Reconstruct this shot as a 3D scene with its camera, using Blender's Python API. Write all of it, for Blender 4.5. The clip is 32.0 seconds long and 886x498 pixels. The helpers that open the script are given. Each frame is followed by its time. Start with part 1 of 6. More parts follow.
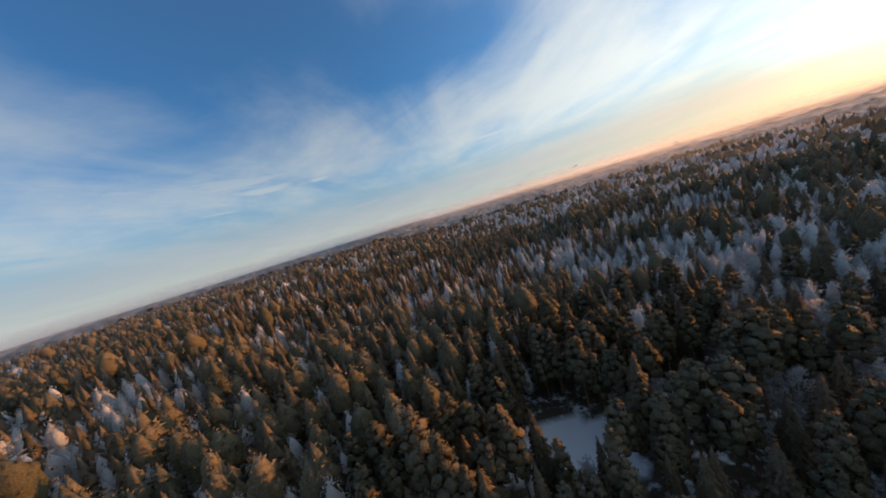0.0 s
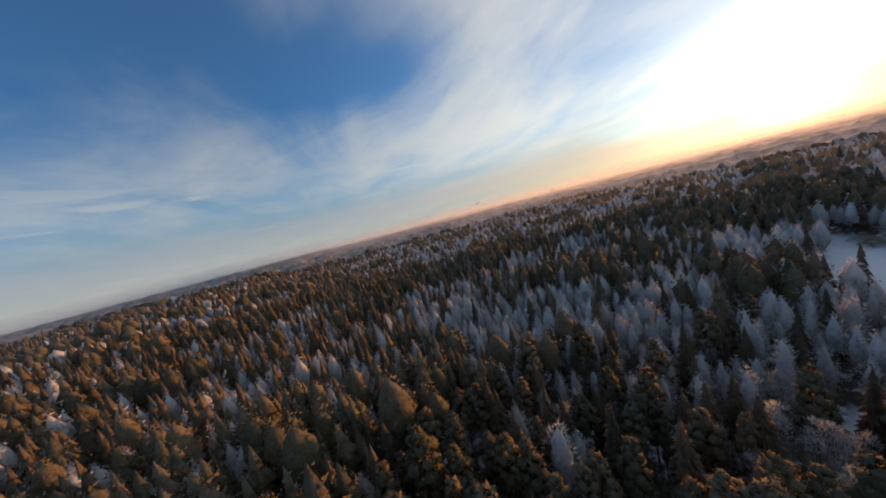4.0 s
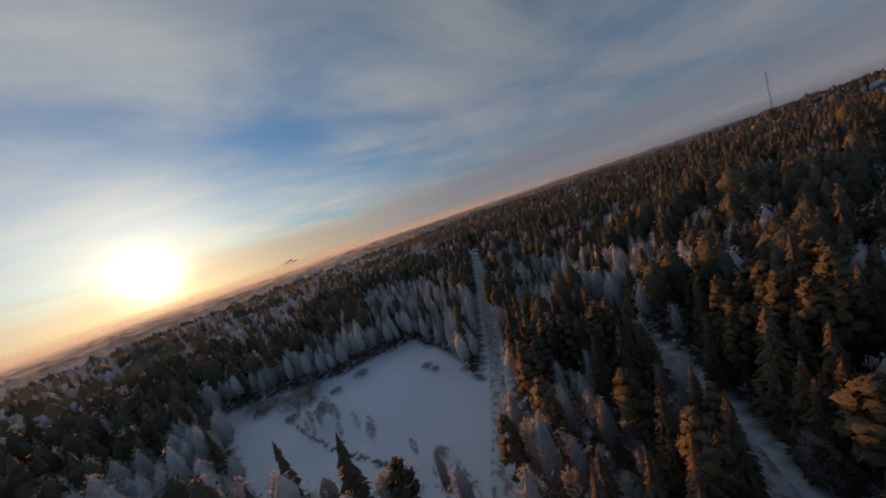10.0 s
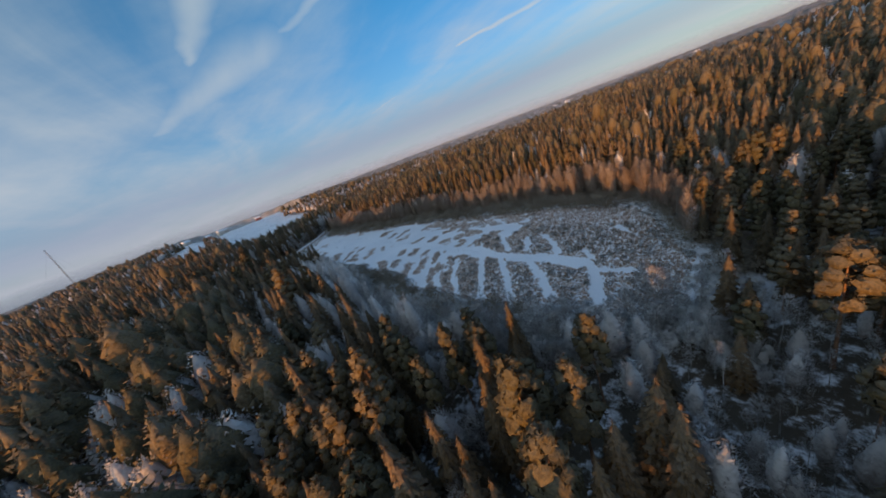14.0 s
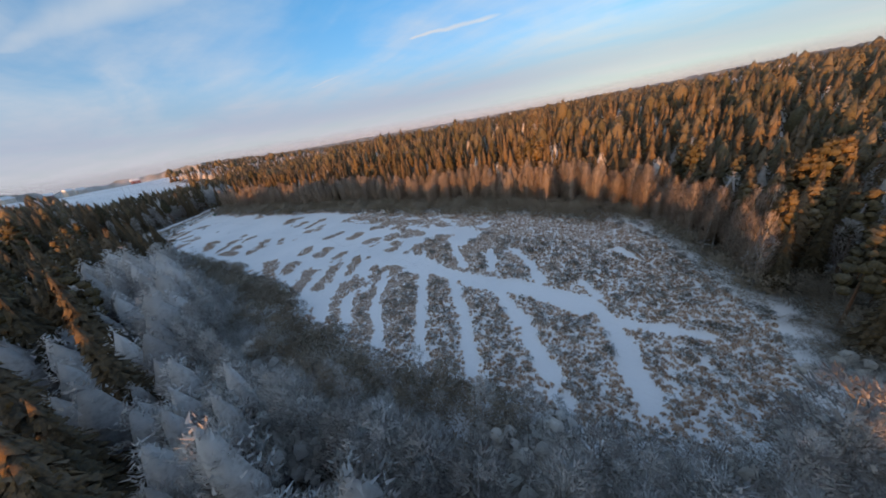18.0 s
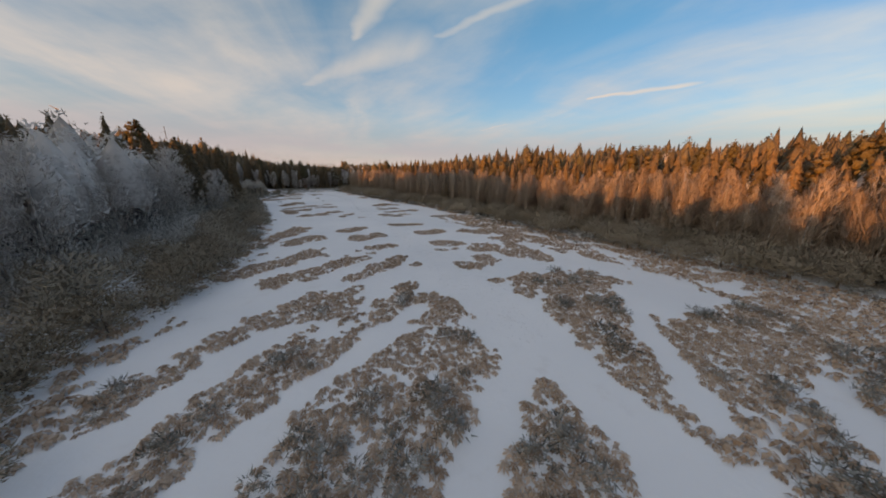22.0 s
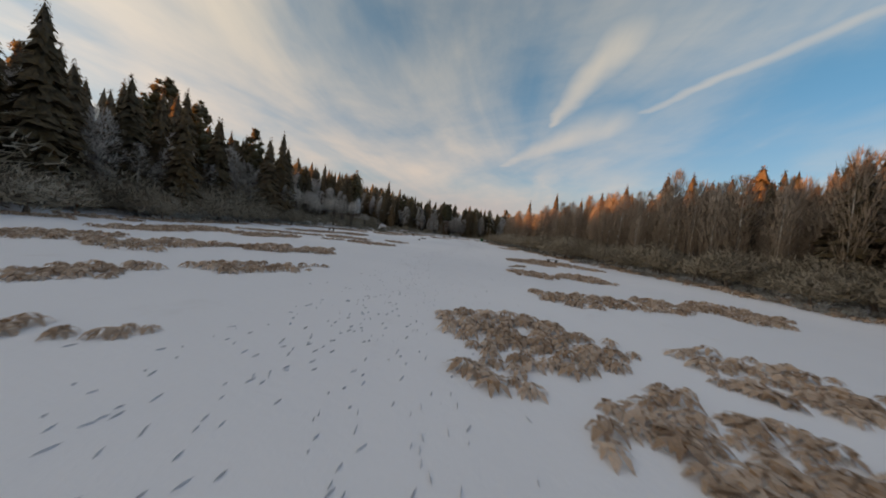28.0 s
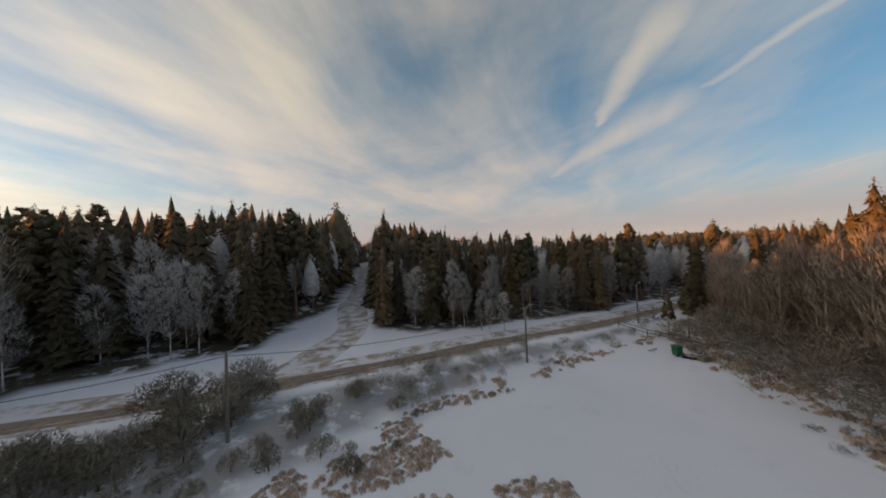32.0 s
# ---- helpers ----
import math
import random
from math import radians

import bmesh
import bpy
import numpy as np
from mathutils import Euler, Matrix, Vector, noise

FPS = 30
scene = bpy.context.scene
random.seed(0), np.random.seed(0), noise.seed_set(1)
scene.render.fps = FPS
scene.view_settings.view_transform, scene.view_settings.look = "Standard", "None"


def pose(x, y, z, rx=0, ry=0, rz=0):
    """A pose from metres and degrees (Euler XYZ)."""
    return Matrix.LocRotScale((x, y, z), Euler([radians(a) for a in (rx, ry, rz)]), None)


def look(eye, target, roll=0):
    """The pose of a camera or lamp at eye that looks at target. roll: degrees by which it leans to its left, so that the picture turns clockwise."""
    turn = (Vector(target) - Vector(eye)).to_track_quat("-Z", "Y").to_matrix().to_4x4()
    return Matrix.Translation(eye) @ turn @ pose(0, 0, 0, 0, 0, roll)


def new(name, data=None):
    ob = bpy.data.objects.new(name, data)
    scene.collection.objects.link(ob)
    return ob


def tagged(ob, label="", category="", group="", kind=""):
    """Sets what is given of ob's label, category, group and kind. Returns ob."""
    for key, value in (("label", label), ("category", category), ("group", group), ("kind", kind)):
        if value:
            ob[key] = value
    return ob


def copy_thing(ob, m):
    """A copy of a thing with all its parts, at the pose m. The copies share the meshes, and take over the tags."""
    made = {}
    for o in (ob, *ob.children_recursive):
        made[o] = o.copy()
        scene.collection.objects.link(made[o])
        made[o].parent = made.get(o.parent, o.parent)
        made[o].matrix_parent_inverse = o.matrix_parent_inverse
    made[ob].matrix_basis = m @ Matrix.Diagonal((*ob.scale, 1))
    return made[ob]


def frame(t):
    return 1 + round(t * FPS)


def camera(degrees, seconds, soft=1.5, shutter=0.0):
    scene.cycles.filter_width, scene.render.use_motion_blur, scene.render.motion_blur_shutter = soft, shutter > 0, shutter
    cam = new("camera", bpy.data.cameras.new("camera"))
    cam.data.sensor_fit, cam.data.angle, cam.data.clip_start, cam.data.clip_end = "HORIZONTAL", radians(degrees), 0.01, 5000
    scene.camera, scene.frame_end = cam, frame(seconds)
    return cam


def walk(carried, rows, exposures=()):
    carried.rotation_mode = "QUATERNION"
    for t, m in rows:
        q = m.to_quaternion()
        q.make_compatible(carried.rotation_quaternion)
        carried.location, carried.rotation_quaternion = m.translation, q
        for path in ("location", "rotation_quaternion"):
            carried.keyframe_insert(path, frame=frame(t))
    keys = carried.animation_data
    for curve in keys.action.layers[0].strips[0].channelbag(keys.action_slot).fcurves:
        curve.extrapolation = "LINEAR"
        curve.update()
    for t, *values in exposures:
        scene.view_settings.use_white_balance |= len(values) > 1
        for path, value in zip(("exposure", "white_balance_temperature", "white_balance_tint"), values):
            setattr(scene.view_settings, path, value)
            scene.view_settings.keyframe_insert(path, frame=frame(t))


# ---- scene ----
cam = camera(114.5, 32.0, soft=1.8, shutter=0.08)
PATH = [
    (0, 10.10, 2.32, 47.71, 82.25, 16.90, -2.99),
    (0.5, 11.74, 5.57, 47.51, 82.57, 16.01, -4.40),
    (1, 13.38, 8.97, 47.55, 82.45, 15.00, -6.09),
    (1.5, 15.28, 12.26, 47.50, 82.31, 14.02, -7.82),
    (2, 17.31, 15.39, 47.30, 82.37, 13.35, -9.82),
    (2.5, 19.53, 18.54, 47.09, 82.35, 13.02, -12.10),
    (3, 21.77, 22.11, 47.06, 82.20, 12.97, -14.93),
    (3.5, 24.49, 25.64, 47.07, 82.43, 13.60, -17.94),
    (5.5, 39.87, 41.93, 44.52, 87.44, 18.09, -33.69),
    (6, 45.85, 43.42, 44.75, 88.34, 19.37, -39.27),
    (6.5, 49.52, 44.79, 44.50, 87.79, 18.86, -47.24),
    (7, 53.12, 45.94, 44.48, 85.60, 17.81, -57.26),
    (7.5, 57.05, 46.88, 45.15, 82.53, 17.99, -68.53),
    (8, 61.06, 46.87, 44.50, 80.69, 17.58, -78.36),
    (8.5, 65.16, 46.99, 44.23, 79.63, 17.64, -88.08),
    (9, 69.33, 46.46, 44.28, 79.69, 18.03, -97.70),
    (9.5, 73.29, 45.54, 43.82, 81.46, 18.19, -107.69),
    (10, 77.68, 44.10, 43.35, 83.23, 18.47, -118.79),
    (10.5, 81.11, 42.19, 42.92, 84.38, 19.12, -131.05),
    (11, 84.89, 39.85, 42.20, 84.33, 19.87, -144.71),
    (11.5, 88.15, 36.53, 42.03, 82.24, 20.85, -158.60),
    (12, 91.26, 33.06, 42.51, 79.11, 21.35, -173.44),
    (12.5, 93.28, 29.14, 42.25, 76.40, 21.64, 172.16),
    (13, 94.97, 25.49, 42.54, 73.46, 21.42, 158.28),
    (13.5, 95.18, 21.04, 41.85, 71.12, 20.91, 145.60),
    (14, 94.82, 16.46, 41.18, 68.97, 19.61, 134.57),
    (14.5, 93.46, 12.09, 40.31, 67.24, 17.62, 126.34),
    (15, 91.36, 8.17, 39.24, 66.11, 15.29, 121.15),
    (15.5, 88.70, 4.25, 38.01, 65.23, 12.77, 117.79),
    (17.5, 76.14, -6.25, 33.08, 65.25, 9.11, 120.30),
    (18, 71.25, -8.24, 31.22, 65.76, 9.31, 124.12),
    (18.5, 67.28, -11.38, 29.15, 66.75, 8.51, 128.09),
    (19, 63.70, -14.83, 27.01, 67.78, 7.79, 131.86),
    (19.5, 59.55, -18.30, 24.46, 68.98, 6.56, 135.87),
    (20, 55.39, -21.80, 21.75, 70.21, 4.51, 139.86),
    (20.5, 51.34, -25.30, 19.03, 71.46, 2.63, 143.46),
    (21, 47.70, -29.15, 16.80, 72.32, 0.88, 146.41),
    (21.5, 44.30, -32.96, 14.17, 73.81, -0.82, 149.16),
    (22, 40.64, -37.27, 11.40, 75.62, -1.52, 151.81),
    (22.5, 37.35, -42.01, 9.18, 77.36, -1.77, 153.97),
    (23, 34.57, -46.49, 7.27, 79.59, -1.59, 155.93),
    (23.5, 31.89, -51.00, 5.87, 81.32, -1.76, 158.28),
    (24, 29.45, -55.49, 4.86, 82.86, -1.94, 161.03),
    (24.5, 27.26, -59.92, 4.34, 83.47, -2.32, 163.74),
    (25, 25.24, -64.31, 3.94, 84.11, -3.66, 166.95),
    (25.5, 23.64, -68.59, 3.82, 84.31, -4.23, 169.05),
    (27.5, 17.04, -100.79, 2.35, 85.14, -9.04, -177.45),
    (28, 17.56, -110.79, 2.28, 86.51, -6.88, -174.46),
    (28.5, 19.45, -119.43, 2.99, 86.80, -1.73, -174.44),
    (29, 21.25, -128.79, 3.84, 86.93, 4.94, -173.87),
    (29.5, 22.63, -139.04, 5.07, 87.42, 6.57, -171.69),
    (30, 23.45, -149.09, 5.54, 88.90, 5.64, -168.95),
    (30.5, 24.16, -158.88, 7.01, 89.60, 3.95, -166.51),
    (31, 24.53, -168.39, 9.41, 89.48, 2.89, -164.26),
    (31.5, 25.57, -178.86, 11.26, 90.01, 1.05, -162.68),
    (32, 28.58, -190.96, 12.90, 91.28, 2.18, -162.89),
]
EXPOSURES = [(0.0, 0.58, 6300, -3), (3.5, 0.4, 6350, -1), (6.0, -0.1, 6650, 2), (9.0, -0.42, 6600, 1), (11.0, -0.35, 5900, -5), (12.0, 0.0, 5350, -11), (13.0, 0.36, 5650, -10),
             (15.5, 0.91, 6400, -5), (18.0, 1.0, 6500, -4), (20.0, 0.9, 7600, 2), (22.5, 0.92, 9200, 4), (24.0, 0.94, 9700, 4), (32.0, 0.76, 9500, 5)]
walk(cam, [(t, pose(x, y, z, rx, ry, rz)) for t, x, y, z, rx, ry, rz in PATH], EXPOSURES)

# ---- world and sun ----
SUN_AZ = math.atan2(0.31, 0.95)      # direction towards the sun, anticlockwise from +x
SUN_EL = radians(4.9)
SUN_DIR = Vector((math.cos(SUN_AZ) * math.cos(SUN_EL), math.sin(SUN_AZ) * math.cos(SUN_EL), math.sin(SUN_EL)))
sun = new("sun", bpy.data.lights.new("sun", "SUN"))
sun.data.energy, sun.data.angle, sun.data.color = 3.8, radians(0.6), (1.0, 0.39, 0.11)
sun.matrix_world = look(tuple(SUN_DIR * 100), (0, 0, 0))


class Nodes:
    """Short hand for building node trees."""

    def __init__(self, tree):
        self.tree = tree
        tree.nodes.clear()

    def add(self, kind, props=None, **sockets):
        n = self.tree.nodes.new(kind)
        for k, v in (props or {}).items():
            setattr(n, k, v)
        for k, v in sockets.items():
            self.put(n, k, v)
        return n

    def put(self, n, k, v):
        key = int(k[1:]) if k[0] == "i" and k[1:].isdigit() else k.replace("_", " ")
        s = n.inputs[key]
        if isinstance(v, bpy.types.NodeSocket):
            self.tree.links.new(v, s)
        else:
            s.default_value = v

    def math(self, op, a, b=0.0, c=0.0, clamp=False):
        n = self.add("ShaderNodeMath", {"operation": op, "use_clamp": clamp}, i0=a, i1=b, i2=c)
        return n.outputs[0]

    def vec(self, op, a, b=(0, 0, 0), out=0):
        return self.add("ShaderNodeVectorMath", {"operation": op}, i0=a, i1=b).outputs[out]

    def mix(self, fac, a, b):
        n = self.add("ShaderNodeMix", {"data_type": "RGBA"})
        self.put(n, "i0", fac), self.put(n, "i6", a), self.put(n, "i7", b)
        return n.outputs[2]

    def ramp(self, fac, lo, hi, smooth=True):
        n = self.add("ShaderNodeMapRange", {"interpolation_type": "SMOOTHSTEP" if smooth else "LINEAR"}, i0=fac, i1=lo, i2=hi)
        return n.outputs[0]

    def noise(self, vector, scale, detail=4.0, rough=0.55, distortion=0.0):
        return self.add("ShaderNodeTexNoise", None, Vector=vector, Scale=scale, Detail=detail, Roughness=rough, Distortion=distortion).outputs[0]


world = bpy.data.worlds.new("world")
scene.world = world
world.use_nodes = True
w = Nodes(world.node_tree)
sky = w.add("ShaderNodeTexSky", {"sky_type": "NISHITA", "sun_disc": False, "sun_elevation": SUN_EL, "sun_rotation": math.pi / 2 - SUN_AZ,
                                 "altitude": 100.0, "air_density": 1.0, "dust_density": 0.3, "ozone_density": 4.0}).outputs[0]
way = w.vec("NORMALIZE", w.add("ShaderNodeTexCoord").outputs["Generated"])
sep = w.add("ShaderNodeSeparateXYZ", None, i0=way)
up = w.math("MAXIMUM", sep.outputs[2], 0.0)
flat = w.math("ADD", up, 0.10)
plane = w.add("ShaderNodeCombineXYZ", None, X=w.math("DIVIDE", sep.outputs[0], flat), Y=w.math("DIVIDE", sep.outputs[1], flat)).outputs[0]
toward = w.math("MAXIMUM", w.vec("DOT_PRODUCT", way, tuple(SUN_DIR), out=1), 0.0)
near_sun, halo, core = w.math("POWER", toward, 2.6), w.math("POWER", toward, 40.0), w.math("POWER", toward, 700.0)


def streaks(turn, stretch, scale, warp, seed):
    """Cirrus drawn out along one direction."""
    v = w.add("ShaderNodeMapping", None, Vector=plane, Location=(seed, seed * 0.7, 0), Rotation=(0, 0, radians(turn))).outputs[0]
    return w.noise(w.vec("MULTIPLY", v, (1.0, stretch, 1.0)), scale, 7.0, 0.56, warp)


def blob(u, v, ru, rv):
    """A soft patch of the cloud layer."""
    d = w.vec("MULTIPLY", w.vec("SUBTRACT", plane, (u, v, 0)), (1 / ru, 1 / rv, 0))
    return w.math("EXPONENT", w.math("MULTIPLY", w.vec("DOT_PRODUCT", d, d, out=1), -1.0))


def wisp(u0, v0, u1, v1, thin, thick):
    """A tapering streak of cloud from one place of the layer to another."""
    du, dv = u1 - u0, v1 - v0
    L = math.hypot(du, dv)
    rel = w.vec("SUBTRACT", plane, (u0, v0, 0))
    t = w.math("DIVIDE", w.vec("DOT_PRODUCT", rel, (du / L, dv / L, 0), out=1), L)
    side = w.math("ADD", w.vec("DOT_PRODUCT", rel, (-dv / L, du / L, 0), out=1), w.math("MULTIPLY", w.math("SUBTRACT", w.noise(plane, 2.2, 3.0), 0.5), 0.16))
    width = w.math("ADD", thin, w.math("MULTIPLY", w.math("MAXIMUM", t, 0.0), thick - thin))
    g = w.math("DIVIDE", side, width)
    body = w.math("EXPONENT", w.math("MULTIPLY", w.math("MULTIPLY", g, g), -1.0))
    return w.math("MULTIPLY", body, w.math("MULTIPLY", w.ramp(t, -0.02, 0.10), w.ramp(t, 1.15, 0.75)))


cover = w.math("ADD", w.math("MULTIPLY", streaks(8, 0.34, 1.5, 0.6, 3.1), 0.40), w.math("MULTIPLY", streaks(-35, 0.5, 0.7, 0.9, 7.7), 0.42))
cover = w.math("ADD", cover, w.math("MULTIPLY", w.noise(plane, 1.3, 6.0, 0.58, 0.4), 0.23))
for sign, spots in ((0.12, ((1.6, 2.6, 1.4, 1.2), (1.1, 0.9, 0.8, 0.5), (1.45, 0.2, 0.5, 0.3), (-2.2, 2.4, 1.1, 0.6), (0.9, -2.7, 0.8, 0.8), (1.4, -1.25, 0.45, 0.5))),
                    (-0.15, ((-0.5, 1.15, 0.6, 0.40), (0.0, 1.65, 0.50, 0.45), (0.45, 1.55, 0.4, 0.3), (2.1, -0.25, 0.4, 0.3), (-1.6, -1.25, 0.5, 0.4), (-1.7, -2.2, 0.6, 0.6))), (-0.06, ((0.5, -1.25, 0.40, 0.3), (-0.2, -1.6, 0.15, 0.35)))):
    for u, v, ru, rv in spots:
        cover = w.math("ADD", cover, w.math("MULTIPLY", blob(u, v, ru, rv), sign))
milk = w.math("ADD", w.math("MULTIPLY", w.ramp(sep.outputs[2], 0.42, 0.0), w.math("ADD", 0.20, w.math("MULTIPLY", w.ramp(sep.outputs[1], 0.2, -0.4), 0.14))), w.math("MULTIPLY", near_sun, 0.12))
cirrus = w.math("ADD", w.math("ADD", 0.06, milk), w.math("MULTIPLY", w.ramp(cover, 0.36, 0.78), 0.60), clamp=True)
fine = w.math("ADD", 0.55, w.math("MULTIPLY", streaks(5, 0.2, 4.0, 0.3, 1.7), 0.75))
for args, much in (((-0.42, -2.07, -0.54, -1.05, 0.02, 0.17), 0.56), ((-0.17, -2.98, -0.88, -1.70, 0.05, 0.32), 0.60), ((-0.83, -1.80, -1.28, -0.75, 0.04, 0.07), 0.46),
                   ((-2.29, -3.36, -2.46, -2.78, 0.03, 0.05), 0.8), ((-2.38, -1.90, -2.74, -1.08, 0.04, 0.08), 0.9), ((-1.68, -1.80, -1.96, -0.70, 0.12, 0.22), 0.20)):
    cirrus = w.math("MAXIMUM", cirrus, w.math("MULTIPLY", wisp(*args), w.math("MULTIPLY", fine, much)))
low_bands = w.math("MULTIPLY", w.ramp(w.noise(w.vec("MULTIPLY", way, (1.0, 1.0, 11.0)), 1.9, 6.0, 0.6, 0.5), 0.50, 0.66), w.math("MULTIPLY", w.ramp(sep.outputs[2], 0.03, 0.10), w.ramp(sep.outputs[2], 0.42, 0.16)))
cirrus = w.math("MAXIMUM", cirrus, w.math("MULTIPLY", low_bands, w.math("ADD", 0.10, w.math("MULTIPLY", w.ramp(sep.outputs[1], -0.1, 0.5), 0.62))))
cloud_col = w.mix(near_sun, (0.46, 0.43, 0.42, 1), (1.0, 0.89, 0.80, 1))
southern = w.ramp(w.math("MULTIPLY", sep.outputs[1], -1.0), 0.0, 0.6)
sky_day = w.vec("MULTIPLY", w.vec("MULTIPLY", sky, (0.075, 0.153, 0.190)), w.mix(southern, (1, 1, 1, 1), (1.34, 1.15, 0.95, 1)))
with_clouds = w.mix(cirrus, sky_day, cloud_col)
band = w.math("MULTIPLY", w.ramp(sep.outputs[2], 0.19, 0.06), w.ramp(sep.outputs[2], 0.0, 0.07))
bank = w.math("MULTIPLY", w.math("MULTIPLY", band, w.ramp(w.noise(w.vec("MULTIPLY", way, (1.0, 1.0, 7.0)), 1.6, 4.0), 0.27, 0.52)), 0.80)
south = w.math("MULTIPLY", w.ramp(w.math("MULTIPLY", sep.outputs[1], -1.0), 0.35, 0.9), 0.62)
back = w.math("MULTIPLY", w.ramp(w.vec("DOT_PRODUCT", way, tuple(SUN_DIR), out=1), -0.15, -0.8), 0.75)
bank = w.math("MAXIMUM", bank, w.math("MULTIPLY", band, w.math("MAXIMUM", south, back)))
veiled = w.mix(bank, with_clouds, w.mix(near_sun, (0.27, 0.285, 0.345, 1), (0.70, 0.55, 0.44, 1)))
haze_col = w.mix(w.math("POWER", toward, 6.0), (0.39, 0.355, 0.37, 1), (1.0, 0.54, 0.26, 1))
hazed = w.mix(w.math("MULTIPLY", w.ramp(sep.outputs[2], 0.12, -0.01), 0.78), veiled, haze_col)
hazed = w.vec("MULTIPLY", hazed, w.mix(w.math("MULTIPLY", southern, w.ramp(sep.outputs[2], 0.62, 0.08)), (1, 1, 1, 1), (0.80, 0.78, 0.91, 1)))
glow = w.add("ShaderNodeCombineXYZ", None, X=w.math("ADD", w.math("MULTIPLY", halo, 0.75), w.math("MULTIPLY", core, 2.4)),
             Y=w.math("ADD", w.math("MULTIPLY", halo, 0.48), w.math("MULTIPLY", core, 1.95)),
             Z=w.math("ADD", w.math("MULTIPLY", halo, 0.26), w.math("MULTIPLY", core, 1.5))).outputs[0]
total = w.vec("ADD", hazed, glow)
bg = w.add("ShaderNodeBackground", None, Color=total, Strength=1.0)
w.add("ShaderNodeOutputWorld", None, Surface=bg.outputs[0])


# ---- materials ----
def material(name):
    m = bpy.data.materials.new(name)
    m.use_nodes = True
    n = Nodes(m.node_tree)
    b = n.add("ShaderNodeBsdfPrincipled")
    n.add("ShaderNodeOutputMaterial", None, Surface=b.outputs[0])
    return m, n, b


def position(n):
    return n.add("ShaderNodeNewGeometry").outputs["Position"]


def foliage(name, dark, light, frost, amount, joined, dim=0.45, full=0.85, glow=0.22, fine=3.2, relief=0.0):
    """Needles or twigs: colour varied tree by tree and clump by clump, darkened in noise gaps, with hoar frost on what
    faces up.
    """
    m, n, b = material(name)
    geo = n.add("ShaderNodeNewGeometry")
    own = n.add("ShaderNodeAttribute", {"attribute_name": "tint"}).outputs["Fac"] if joined else n.add("ShaderNodeObjectInfo").outputs["Random"]
    leaf = geo.outputs["Random Per Island"]
    col = n.mix(n.math("ADD", n.math("MULTIPLY", own, 0.86), n.math("MULTIPLY", leaf, 0.14)), (*dark, 1), (*light, 1))
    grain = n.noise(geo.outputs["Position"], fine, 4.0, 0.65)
    # shade of gaps between clumps, put into the colour by noise
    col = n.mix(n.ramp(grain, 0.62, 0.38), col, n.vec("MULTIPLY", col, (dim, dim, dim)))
    facing = n.math("ABSOLUTE", n.add("ShaderNodeSeparateXYZ", None, i0=geo.outputs["Normal"]).outputs[2])
    speck = n.noise(geo.outputs["Position"], 1.7, 3.0, 0.6)
    fac = n.math("MULTIPLY", n.ramp(n.math("ADD", n.math("MULTIPLY", facing, 0.5), n.math("MULTIPLY", speck, 0.6)), 0.2, full),
                 n.math("MULTIPLY", n.math("ADD", n.math("MULTIPLY", own, 0.8), 0.6), amount), clamp=True)
    frosted = n.mix(fac, col, (*frost, 1))
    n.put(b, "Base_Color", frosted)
    n.put(b, "Roughness", 0.85)
    n.put(b, "Specular_IOR_Level", 0.15)
    if relief:
        n.put(b, "Normal", n.add("ShaderNodeBump", None, Strength=relief, Distance=0.25, Height=grain).outputs[0])
    through_light = n.add("ShaderNodeBsdfTranslucent", None, Color=frosted)
    blend = n.add("ShaderNodeMixShader", None, i0=glow, i1=b.outputs[0], i2=through_light.outputs[0])
    for k in n.tree.nodes:
        if k.bl_idname == "ShaderNodeOutputMaterial":
            n.put(k, "Surface", blend.outputs[0])
    return m


def bark(name, a, c, scale):
    m, n, b = material(name)
    p = position(n)
    k = n.noise(n.vec("MULTIPLY", p, (1, 1, 0.35)), scale, 5.0, 0.6)
    n.put(b, "Base_Color", n.mix(n.ramp(k, 0.35, 0.65), (*a, 1), (*c, 1)))
    n.put(b, "Roughness", 0.9)
    bump = n.add("ShaderNodeBump", None, Strength=0.5, Distance=0.03, Height=k)
    n.put(b, "Normal", bump.outputs[0])
    return m


